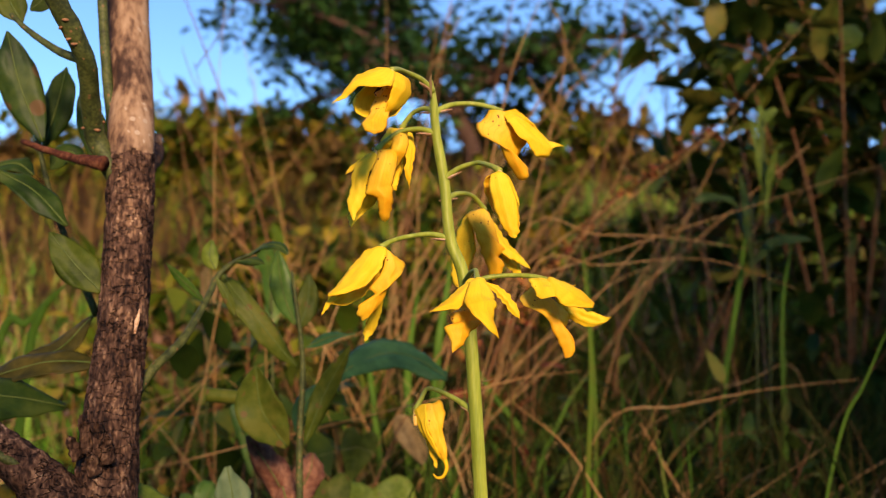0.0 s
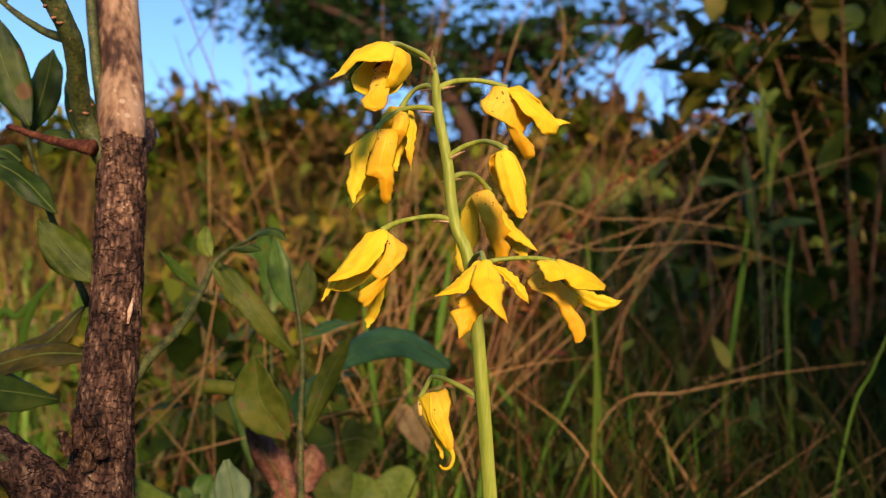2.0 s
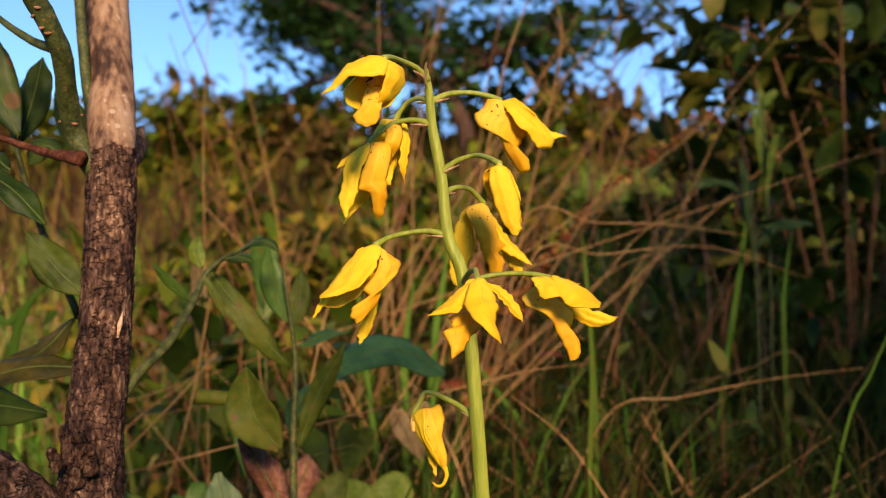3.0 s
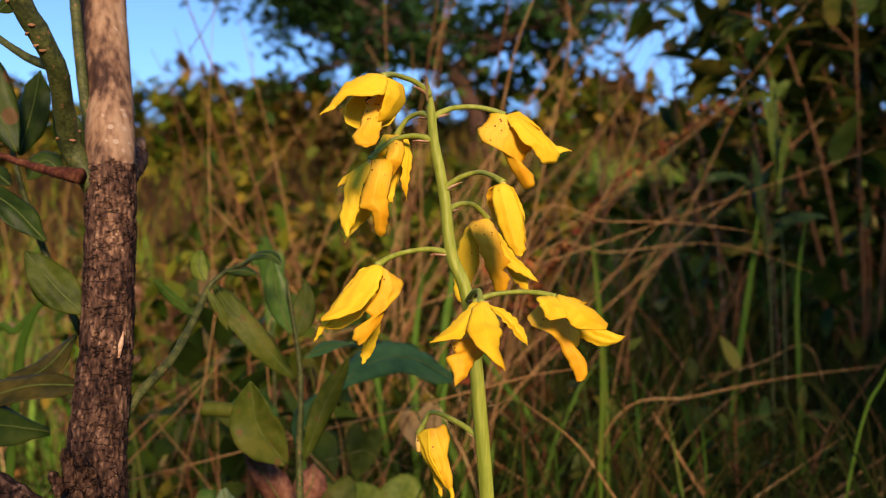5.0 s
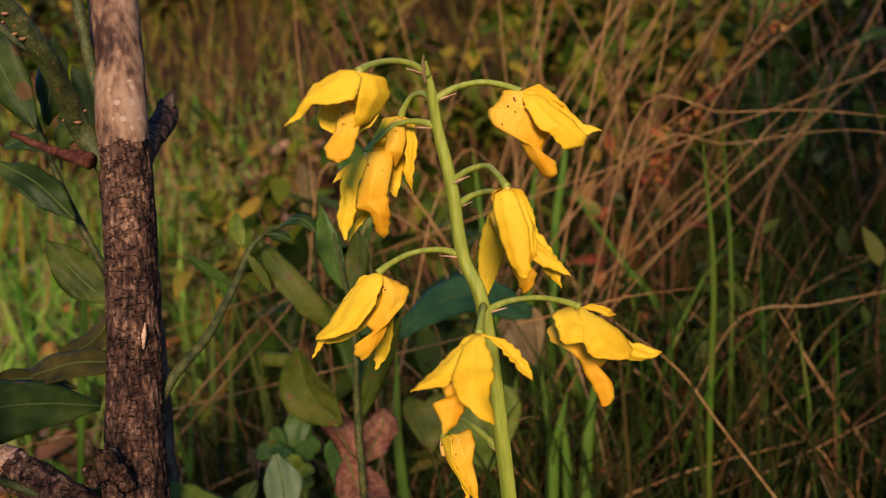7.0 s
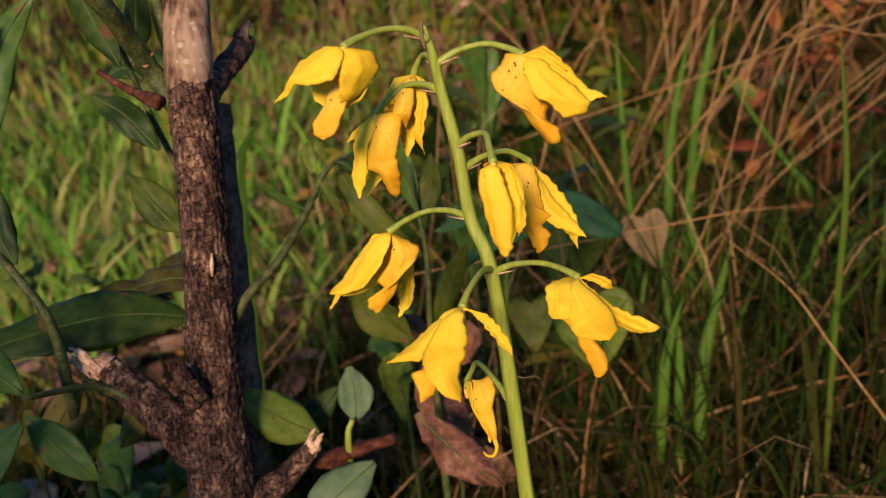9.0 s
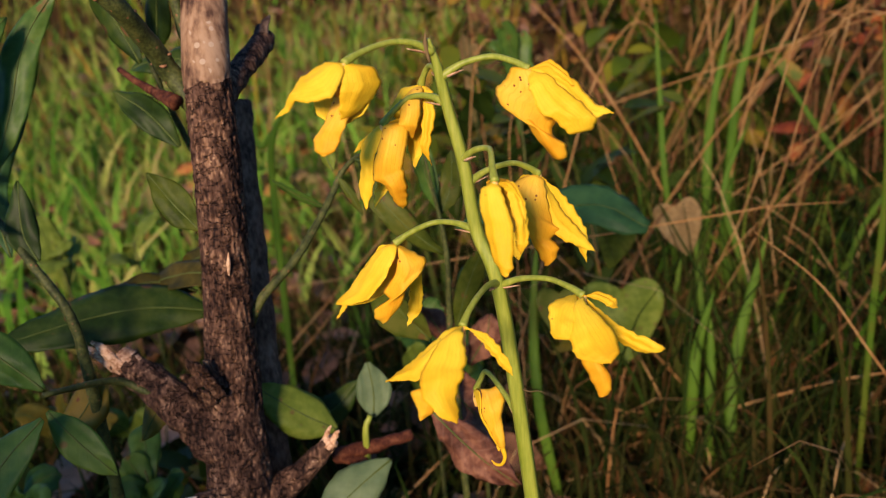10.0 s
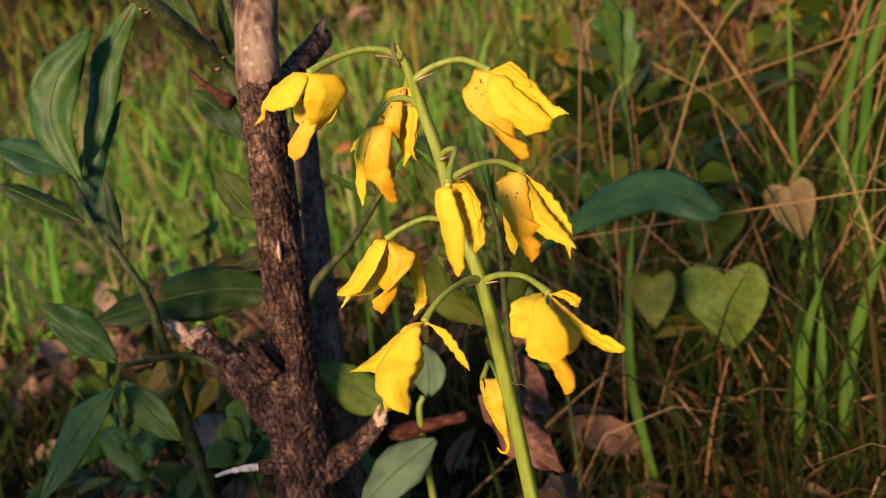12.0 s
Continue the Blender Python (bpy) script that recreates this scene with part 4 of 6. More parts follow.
leaf(WEED_STEM, [(-0.357, 0.544, 0.450), (-0.372, 0.555, 0.501), (-0.359, 0.591, 0.550)], 0.022, (0.6, -0.7, 0.1), LEAF_BLUE, label="bluish folded leaf")
leaf(WEED_STEM, [(-0.311, 0.531, 0.456), (-0.321, 0.532, 0.476), (-0.326, 0.542, 0.507)], 0.022, (0.5, -0.8, 0.1), LEAF, label="dark green leaf")
leaf(WEED_STEM, [(-0.315, 0.511, 0.482), (-0.342, 0.497, 0.501), (-0.367, 0.483, 0.518)], 0.02, (0.2, -0.4, 0.9), LEAF, label="narrow green leaf")
v, f = tube([(-0.255, 0.548, 0.358), (-0.272, 0.535, 0.372), (-0.269, 0.480, 0.391)], [0.003, 0.0026, 0.0018], 14, 8, 0.1, 200)
SPRIG = mesh_object("sprig", v, f, SHOOT, STUMP, "leafy sprig from the sawn branch")
leaf(SPRIG, [(-0.269, 0.481, 0.394), (-0.291, 0.473, 0.417), (-0.314, 0.464, 0.439)], 0.028, (0.3, -0.7, 0.6), LEAF_FRESH, label="glossy green leaf")
leaf(SPRIG, [(-0.260, 0.469, 0.382), (-0.277, 0.442, 0.357), (-0.291, 0.411, 0.319)], 0.034, (0.2, -0.8, 0.5), LEAF_FRESH, label="hanging green leaf")
leaf(SPRIG, [(-0.274, 0.483, 0.377), (-0.257, 0.487, 0.355), (-0.237, 0.493, 0.332)], 0.024, (0.5, -0.7, 0.5), LEAF_FRESH, label="small hanging green leaf")
leaf(SPRIG, [(-0.292, 0.536, 0.373), (-0.293, 0.526, 0.354), (-0.306, 0.504, 0.333)], 0.03, (0.3, -0.7, 0.5), LEAF_GOLD, label="yellowing leaf")
leaf(SPRIG, [(-0.218, 0.610, 0.334), (-0.265, 0.570, 0.336), (-0.276, 0.550, 0.316)], 0.024, (0.3, -0.7, 0.5), LEAF_GOLD, label="yellowing leaf")
leaf(STUMP, [(-0.260, 0.626, 0.385), (-0.296, 0.600, 0.395), (-0.330, 0.569, 0.395), (-0.381, 0.521, 0.386)], 0.05, (0.35, -0.55, 0.75), LEAF, label="large drooping dark green leaf", cup=0.5, ruffle=0.004)
leaf(STUMP, [(-0.284, 0.637, 0.394), (-0.307, 0.623, 0.405), (-0.339, 0.595, 0.406)], 0.018, (0.3, -0.5, 0.8), LEAF_BRONZE, label="curled bronze-green leaf")
leaf(STUMP, [(-0.231, 0.624, 0.414), (-0.266, 0.624, 0.416), (-0.301, 0.624, 0.408), (-0.328, 0.625, 0.397)], 0.024, (0, -0.7, 0.7), LEAF_BRONZE, label="bronze-green leaf")
leaf(STUMP, [(-0.249, 0.642, 0.447), (-0.271, 0.643, 0.425), (-0.303, 0.644, 0.411)], 0.022, (-0.2, -0.8, 0.4), LEAF_BRONZE, label="bronze-green leaf")
leaf(STUMP, [(-0.224, 0.591, 0.463), (-0.240, 0.589, 0.480), (-0.258, 0.588, 0.502)], 0.026, (0.2, -0.9, 0.3), LEAF_OLIVE, label="olive leaf with brown blotch")
leaf(GREEN, [(-0.280, 0.623, 0.569), (-0.296, 0.620, 0.609), (-0.305, 0.618, 0.646)], 0.03, (0.2, -0.95, 0.1), LEAF, label="broad green leaf")
leaf(GREEN, [(-0.292, 0.653, 0.571), (-0.283, 0.651, 0.600), (-0.276, 0.649, 0.629)], 0.027, (0, -0.95, 0.1), LEAF, label="green leaf")
leaf(GREEN, [(-0.252, 0.654, 0.554), (-0.256, 0.652, 0.583), (-0.267, 0.651, 0.608)], 0.022, (0.2, -0.9, 0.1), LEAF, label="green leaf in the shade")
leaf(GREEN, [(-0.263, 0.654, 0.558), (-0.275, 0.653, 0.567), (-0.287, 0.654, 0.554)], 0.02, (0.2, -0.7, 0.6), LEAF, label="dark curled leaf")
leaf(GREEN, [(-0.263, 0.627, 0.510), (-0.286, 0.626, 0.534), (-0.314, 0.625, 0.550)], 0.024, (0.1, -0.6, 0.8), LEAF, label="green leaf with pale rib")
leaf(GREEN, [(-0.309, 0.674, 0.553), (-0.322, 0.674, 0.562), (-0.343, 0.674, 0.557)], 0.02, (0.1, -0.6, 0.8), LEAF, label="dark leaf")
leaf(GREEN, [(-0.290, 0.608, 0.649), (-0.297, 0.607, 0.661), (-0.305, 0.606, 0.676)], 0.02, (0.1, -0.9, 0.3), LEAF_OLIVE, label="young yellow-green leaf")
leaf(GREEN, [(-0.284, 0.607, 0.657), (-0.276, 0.607, 0.664), (-0.270, 0.606, 0.676)], 0.016, (0.1, -0.9, 0.3), LEAF_OLIVE, label="young yellow-green leaf")
v, f = tube([(-0.250, 0.652, 0.447), (-0.273, 0.648, 0.504), (-0.285, 0.645, 0.541), (-0.295, 0.642, 0.585)], [0.0028, 0.0022, 0.0016], 20, 8, 0.1, 200)
mesh_object("twig", v, f, SHOOT, GREEN, "thin green leaf-bearing twig")


def broad_weed(base, tops, width, material, label):
    """A low weed: a stem from the soil and broad leaves, each a part, set round its upper half."""
    ob = thing("broad_leaved_weed", (0, 0, 0), label, "weed", "broad-leaved weeds")
    rng = random.Random(int(base[0] * 1000) + 7)
    b = Vector(base)
    head = sum((Vector(t) for t in tops), Vector()) / len(tops)
    v, f = tube([b, b.lerp(head, 0.6) + Vector((0.005, 0, 0.01)), head], [0.0022, 0.0018, 0.001], 18, 8, 0.1, 150)
    stem = mesh_object("stem", v, f, SHOOT, ob)
    for t in tops:
        t = Vector(t)
        root = b.lerp(head, rng.uniform(0.75, 1.0))
        d = t - root
        leaf(stem, [root, root + d * 0.35 + Vector((0, 0, 0.2 * d.length)), root + d * 0.75 + Vector((0, 0, 0.15 * d.length)), t], width * rng.uniform(0.8, 1.2), (0.3 + rng.uniform(-0.4, 0.4), -0.6, 0.7), material, label="", blunt=0.2, cup=rng.uniform(0.3, 0.7))


broad_weed((-0.356, 0.621, -0.01), [(-0.378, 0.610, 0.244), (-0.387, 0.648, 0.256), (-0.334, 0.631, 0.225), (-0.324, 0.589, 0.230), (-0.359, 0.575, 0.223)], 0.030, LEAF_FRESH, 'low weed with broad fresh green leaves')
broad_weed((-0.461, 0.701, -0.01), [(-0.432, 0.694, 0.227), (-0.443, 0.703, 0.174), (-0.490, 0.703, 0.190), (-0.477, 0.664, 0.227)], 0.030, LEAF_HEART, 'low weed with yellow-green leaves')
broad_weed((-0.436, 0.562, -0.01), [(-0.439, 0.543, 0.244), (-0.388, 0.539, 0.244), (-0.427, 0.585, 0.234), (-0.422, 0.537, 0.206), (-0.505, 0.556, 0.231)], 0.032, LEAF_FRESH, 'low weed with broad fresh green leaves')
broad_weed((-0.646, 0.652, -0.01), [(-0.644, 0.638, 0.279), (-0.648, 0.655, 0.236), (-0.652, 0.606, 0.219), (-0.641, 0.668, 0.196)], 0.036, LEAF_HEART, 'low weed with yellow-green leaves')
broad_weed((-0.664, 0.651, -0.01), [(-0.673, 0.629, 0.159), (-0.656, 0.589, 0.130), (-0.676, 0.669, 0.166), (-0.651, 0.674, 0.139)], 0.028, LEAF_FRESH, 'low weed with broad fresh green leaves')
broad_weed((-0.728, 0.872, -0.01), [(-0.750, 0.856, 0.353), (-0.718, 0.859, 0.309), (-0.746, 0.906, 0.314), (-0.700, 0.828, 0.299)], 0.040, LEAF_HEART, 'low weed with yellow-green leaves')
broad_weed((-0.696, 0.962, -0.01), [(-0.710, 0.913, 0.275), (-0.719, 0.973, 0.278), (-0.659, 0.970, 0.325)], 0.034, LEAF_HEART, 'low weed with yellow-green leaves')
broad_weed((-0.483, 0.646, -0.01), [(-0.506, 0.609, 0.262), (-0.503, 0.627, 0.241), (-0.451, 0.672, 0.235), (-0.471, 0.637, 0.273)], 0.026, LEAF_GOLD, 'low weed with yellowing leaves')
broad_weed((-0.179, 0.882, -0.01), [(-0.191, 0.877, 0.268), (-0.181, 0.901, 0.220), (-0.166, 0.837, 0.229)], 0.030, LEAF_FRESH, 'low weed with broad fresh green leaves')
broad_weed((-0.237, 0.891, -0.01), [(-0.250, 0.872, 0.274), (-0.227, 0.906, 0.281), (-0.225, 0.843, 0.252), (-0.209, 0.895, 0.250), (-0.274, 0.887, 0.242)], 0.026, LEAF_FRESH, 'low weed with broad fresh green leaves')
broad_weed((-0.210, 0.845, -0.01), [(-0.216, 0.825, 0.268), (-0.197, 0.826, 0.252), (-0.219, 0.852, 0.235)], 0.026, LEAF_HEART, 'low weed with yellow-green leaves')
broad_weed((-0.219, 1.057, -0.01), [(-0.210, 1.035, 0.358), (-0.231, 1.060, 0.328), (-0.193, 1.034, 0.326), (-0.244, 1.060, 0.348)], 0.028, LEAF_FRESH, 'low weed with broad fresh green leaves')
broad_weed((-0.214, 1.122, -0.01), [(-0.217, 1.098, 0.534), (-0.205, 1.129, 0.520), (-0.234, 1.094, 0.508), (-0.199, 1.127, 0.486)], 0.024, LEAF_FRESH, 'low weed with broad fresh green leaves')
broad_weed((0.538, 1.506, -0.01), [(0.517, 1.492, 0.774), (0.560, 1.491, 0.788), (0.518, 1.525, 0.733), (0.557, 1.465, 0.726), (0.539, 1.510, 0.802)], 0.024, LEAF_HEART, 'slender sprout with fresh yellow-green top leaves')
broad_weed((0.486, 1.422, -0.01), [(0.393, 1.402, 0.622), (0.464, 1.398, 0.674), (0.462, 1.451, 0.637), (0.522, 1.375, 0.565), (0.590, 1.435, 0.561)], 0.024, LEAF, 'tall weed with long green leaves')
broad_weed((-0.345, 1.255, -0.01), [(-0.315, 1.19, 0.512), (-0.300, 1.20, 0.497)], 0.016, LEAF_PALE, 'weed stem with a pale withered curled leaf')

# ---- small plants at the foot ----
LOW = thing("seedling", (0, 0, 0), "seedling with round pale green leaves on the ground", "seedling")
v, f = tube([(-0.150, 0.640, 0.0), (-0.150, 0.638, 0.18), (-0.150, 0.640, 0.285), (-0.147, 0.645, 0.306)], [0.004, 0.003, 0.0025, 0.002], 24, 10, 0.1, 200)
LOW_STEM = mesh_object("stem", v, f, STALK, LOW)
leaf(LOW_STEM, [(-0.150, 0.654, 0.299), (-0.152, 0.661, 0.317), (-0.158, 0.667, 0.337)], 0.028, (0.5, -0.8, 0.2), LEAF_SAGE, label="round pale blue-green leaf", blunt=0.2)
leaf(LOW_STEM, [(-0.170, 0.634, 0.296), (-0.192, 0.622, 0.313), (-0.221, 0.609, 0.338)], 0.036, (0.4, -0.6, 0.7), LEAF_HEART, label="broad olive-green leaf", blunt=0.15)
leaf(LOW_STEM, [(-0.117, 0.620, 0.290), (-0.136, 0.596, 0.274), (-0.155, 0.569, 0.253)], 0.036, (0.4, -0.7, 0.6), LEAF_SAGE, label="green leaf with insect holes", ragged=0.12)
leaf(LOW_STEM, [(-0.217, 0.654, 0.306), (-0.198, 0.663, 0.290), (-0.182, 0.686, 0.309)], 0.026, (0.4, -0.7, 0.3), LEAF, label="green leaf")
v, f = tube([(-0.150, 0.638, 0.27), (-0.168, 0.627, 0.279), (-0.148, 0.645, 0.280), (-0.126, 0.666, 0.282)], [0.004, 0.005, 0.0055, 0.004], 30, 12, 0.3, 150)
mesh_object("twig", v, f, RED_TWIG, LOW, "knobbly brown twig")

SAPLING = thing("sapling", (0, 0, 0), "sapling with green leaves above and dry brown leaves at its foot", "sapling")
v, f = tube([(-0.112, 0.712, -0.01), (-0.110, 0.712, 0.20), (-0.113, 0.718, 0.340), (-0.112, 0.722, 0.411), (-0.121, 0.720, 0.483)], [0.0034, 0.0032, 0.0027, 0.0021, 0.001], 40, 12, 0.1, 150)
SAP_STEM = mesh_object("stem", v, f, SHOOT, SAPLING, "straight grey-green stem")
leaf(SAP_STEM, [(-0.112, 0.735, 0.366), (-0.090, 0.775, 0.396), (-0.045, 0.842, 0.413), (0.004, 0.860, 0.389)], 0.042, (0.45, -0.5, 0.72), LEAF_BLUE, label="long dark blue-green leaf", cup=0.45, ruffle=0.006, widths=(0.05, 0.06, 0.09, 0.14, 0.26, 0.48, 0.72, 0.88, 0.98, 1.0, 0.95, 0.76, 0.30))
leaf(SAP_STEM, [(-0.119, 0.697, 0.347), (-0.137, 0.685, 0.377), (-0.140, 0.679, 0.410)], 0.036, (-0.1, -0.9, 0.35), LEAF_OLIVE, label="broad folded green leaf", fold=0.45, cup=0.3)
leaf(SAP_STEM, [(-0.110, 0.722, 0.345), (-0.094, 0.718, 0.385), (-0.073, 0.712, 0.424)], 0.018, (0.3, -0.9, 0.1), LEAF_OLIVE, label="narrow upright leaf")
leaf(SAP_STEM, [(-0.113, 0.742, 0.421), (-0.095, 0.741, 0.428), (-0.072, 0.740, 0.433)], 0.012, (0, -0.6, 0.8), LEAF_BLUE, label="bluish leaf")
leaf(SAP_STEM, [(-0.122, 0.756, 0.350), (-0.116, 0.757, 0.372), (-0.098, 0.758, 0.392)], 0.020, (0, -0.6, 0.6), LEAF_BLUE, label="bluish leaf")
leaf(SAP_STEM, [(-0.119, 0.728, 0.440), (-0.131, 0.736, 0.468), (-0.137, 0.742, 0.502)], 0.021, (-0.2, -0.9, 0.1), LEAF_FRESH, label="green leaf", ruffle=0.003)
leaf(SAP_STEM, [(-0.117, 0.730, 0.436), (-0.111, 0.738, 0.456), (-0.110, 0.742, 0.482)], 0.019, (0.2, -0.9, 0.1), LEAF_OLIVE, label="green leaf")
leaf(SAP_STEM, [(-0.116, 0.726, 0.405), (-0.130, 0.712, 0.424), (-0.147, 0.704, 0.447), (-0.163, 0.706, 0.466), (-0.176, 0.712, 0.482)], 0.022, (0.1, -0.85, 0.5), LEAF_OLIVE, label="long green leaf with worm-eaten edge", ragged=0.2, ruffle=0.006)
leaf(SAP_STEM, [(-0.128, 0.758, 0.291), (-0.140, 0.759, 0.314), (-0.163, 0.760, 0.347)], 0.03, (-0.3, -0.8, 0.4), LEAF_BROWN, label="dry brown leaf", ruffle=0.010, cup=0.8, ragged=0.18, blunt=0.2)
leaf(SAP_STEM, [(-0.131, 0.777, 0.284), (-0.115, 0.783, 0.311), (-0.112, 0.786, 0.329)], 0.03, (0.3, -0.9, 0.1), LEAF_BROWN, label="dry brown leaf", ruffle=0.010, cup=0.7, ragged=0.18, blunt=0.2)
leaf(SAP_STEM, [(-0.128, 0.730, 0.311), (-0.118, 0.728, 0.284), (-0.091, 0.728, 0.257)], 0.04, (0.1, -0.8, 0.5), LEAF_BROWN, label="curled dry brown leaf hanging down", ragged=0.2, ruffle=0.013, cup=0.7, blunt=0.3)
leaf(SAP_STEM, [(-0.100, 0.656, 0.311), (-0.072, 0.660, 0.281), (-0.042, 0.667, 0.255)], 0.034, (0.1, -0.8, 0.5), LEAF_BROWN, label="purple-brown dry leaf", ragged=0.2, ruffle=0.013, cup=0.6, blunt=0.3)
v, f = tube([(-0.194, 0.747, 0.382), (-0.181, 0.747, 0.381), (-0.167, 0.747, 0.380)], [0.0062, 0.006, 0.006], 12, 14, 0.05, 150)
ob = mesh_object("cut_stalk", v, f, LEAF_OLIVE)
tagged(ob, "short cut pale green hollow stalk lying among leaves", "stalk")

# ---- vine with heart-shaped leaves ----


def heart(parent, top, tip, width, face, material, label):
    """A heart-shaped leaf from its notch to its tip."""
    top, tip = Vector(top), Vector(tip)
    t = (tip - top).normalized()
    s = t.cross(Vector(face)).normalized()
    n = s.cross(t)
    length, rows = (tip - top).length, []
    edge = spline([Vector(q) for q in ((0, 0, 0), (0.14, -0.10, 0), (0.31, -0.15, 0), (0.45, -0.05, 0), (0.49, 0.14, 0), (0.42, 0.40, 0), (0.25, 0.70, 0), (0.10, 0.90, 0), (0, 1, 0))], 18)
    for i, e in enumerate(edge):
        row = []
        for j in range(13):
            v = 2 * j / 12 - 1
            across, along = width * e.x * v, length * (i / 18 + (e.y - i / 18) * abs(v) ** 1.4)
            q = top + t * along + s * across
            row.append(q + n * (0.16 * abs(across) + 0.006 * noise.noise(q * 38)))
        rows.append(row)
    v, f = shell(rows, 0.0005)
    return lay_out(mesh_object("leaf", v, f, material, parent, label), rows)


VINE = thing("vine", (0, 0, 0), "vine with heart-shaped green leaves climbing the grass", "vine")
v, f = tube([(-0.110, 1.11, 0.0), (-0.105, 1.10, 0.12), (-0.098, 1.085, 0.20), (-0.080, 1.058, 0.249), (-0.062, 1.09, 0.29), (-0.050, 1.125, 0.315), (-0.039, 1.137, 0.321)], [0.0013, 0.0011, 0.0010, 0.0009, 0.0008, 0.0007, 0.0006], 44, 8, 0.1, 150)
VINE_STEM = mesh_object("stem", v, f, DEAD_STEM, VINE)
heart(VINE_STEM, (-0.080, 1.052, 0.247), (-0.070, 1.040, 0.166), 0.094, (0.15, -0.95, 0.2), LEAF_HEART, "heart-shaped yellow-green leaf")
heart(VINE_STEM, (-0.039, 1.134, 0.318), (-0.024, 1.134, 0.260), 0.054, (0.1, -0.95, 0.2), LEAF_PALE, "withered pale brown heart-shaped leaf")
heart(VINE_STEM, (-0.101, 1.121, 0.298), (-0.114, 1.118, 0.242), 0.046, (0.1, -0.9, 0.2), LEAF_OLIVE, "dull olive-green leaf")
heart(VINE_STEM, (-0.122, 0.974, 0.270), (-0.114, 0.957, 0.222), 0.048, (0.3, -0.9, 0.2), LEAF_OLIVE, "heart-shaped green leaf")

# ---- dry straws and broad blades ----


def straw(points, width, material=STRAW, label="dry tan grass straw bent over", name="dry_straw", category="straw", group="dry straws"):
    v, f = tube(points, [width * 0.5, width * 0.55, width * 0.45, width * 0.15], 26, 6, 0.2, 90)
    tagged(mesh_object(name, v, f, material), label, category, group)


def blade(points, width, face=(0.2, -0.95, 0.1), material=GRASS_FRESH, label="broad green grass blade standing up"):
    v, f = shell(blade_rows(points, [width * k for k in (0.7, 0.9, 1, 1, 0.95, 0.8, 0.55, 0.08)], face, 0.5, nu=22, nv=5), 0.0004)
    tagged(mesh_object("grass_blade", v, f, material), label, "grass", "broad grass blades")


straw([(-0.121, 1.226, -0.010), (0.029, 1.156, 0.304), (0.101, 1.106, 0.549), (0.189, 1.106, 0.545), (0.276, 1.106, 0.542), (0.372, 1.107, 0.528)], 0.0018)
straw([(-0.452, 1.635, 0.011), (-0.065, 1.613, 0.327), (0.322, 1.590, 0.643), (0.488, 1.581, 0.778), (0.659, 1.567, 0.983)], 0.0021)
straw([(-0.107, 1.269, -0.010), (0.043, 1.199, 0.275), (0.115, 1.149, 0.505), (0.203, 1.149, 0.509), (0.336, 1.148, 0.517), (0.459, 1.151, 0.477)], 0.0016)
straw([(-0.703, 1.268, 0.230), (-0.228, 1.258, 0.384), (0.248, 1.247, 0.538), (0.405, 1.243, 0.589), (0.624, 1.238, 0.659)], 0.0016)
straw([(-0.938, 0.975, 0.131), (-0.452, 0.966, 0.250), (0.033, 0.958, 0.368), (0.087, 0.957, 0.381), (0.147, 0.957, 0.388)], 0.0016)
straw([(0.340, 0.984, 0.000), (0.257, 0.975, 0.122), (0.174, 0.967, 0.243), (0.129, 0.962, 0.309), (0.072, 0.959, 0.356)], 0.0023)
straw([(-0.017, 1.233, -0.010), (0.130, 1.163, 0.167), (0.201, 1.112, 0.317), (0.287, 1.111, 0.335), (0.391, 1.109, 0.355), (0.508, 1.108, 0.368)], 0.0021)
straw([(-0.200, 1.234, -0.000), (0.004, 1.218, 0.237), (0.208, 1.201, 0.474), (0.253, 1.198, 0.527), (0.302, 1.195, 0.568)], 0.0016)
straw([(-0.307, 1.535, 0.000), (-0.104, 1.511, 0.348), (0.100, 1.486, 0.696), (0.166, 1.479, 0.809), (0.241, 1.470, 0.931)], 0.0021)
straw([(-0.080, 1.335, 0.000), (-0.009, 1.313, 0.316), (0.062, 1.291, 0.631), (0.099, 1.279, 0.794), (0.144, 1.271, 0.908)], 0.0029)
straw([(0.008, 1.435, 0.000), (0.073, 1.414, 0.301), (0.137, 1.393, 0.601), (0.190, 1.376, 0.847), (0.155, 1.368, 0.952)], 0.0026)
straw([(-0.304, 1.234, 0.000), (-0.304, 1.219, 0.222), (-0.304, 1.203, 0.444), (-0.304, 1.187, 0.677), (-0.289, 1.173, 0.880)], 0.0018)
straw([(-0.108, 1.535, 0.000), (0.048, 1.517, 0.264), (0.203, 1.498, 0.527), (0.297, 1.487, 0.687), (0.335, 1.477, 0.828)], 0.0021)
straw([(-0.152, 0.931, 0.000), (-0.172, 0.983, 0.145), (-0.193, 1.035, 0.290), (-0.211, 1.081, 0.419), (-0.191, 1.116, 0.455)], 0.0016)
straw([(-0.213, 0.878, 0.000), (-0.184, 0.988, 0.176), (-0.155, 1.098, 0.352), (-0.138, 1.161, 0.452), (-0.103, 1.222, 0.514), (-0.053, 1.237, 0.454)], 0.0021)
straw([(-0.427, 1.239, -0.010), (-0.320, 1.169, 0.302), (-0.268, 1.143, 0.504), (-0.205, 1.172, 0.450), (-0.144, 1.200, 0.397), (-0.089, 1.209, 0.316)], 0.0021)
straw([(0.003, 1.137, 0.000), (-0.044, 1.155, 0.122), (-0.090, 1.174, 0.244), (-0.134, 1.191, 0.360), (-0.160, 1.211, 0.448)], 0.0018)
straw([(-0.145, 0.944, 0.013), (-0.136, 1.003, 0.120), (-0.122, 1.055, 0.203)], 0.0013)
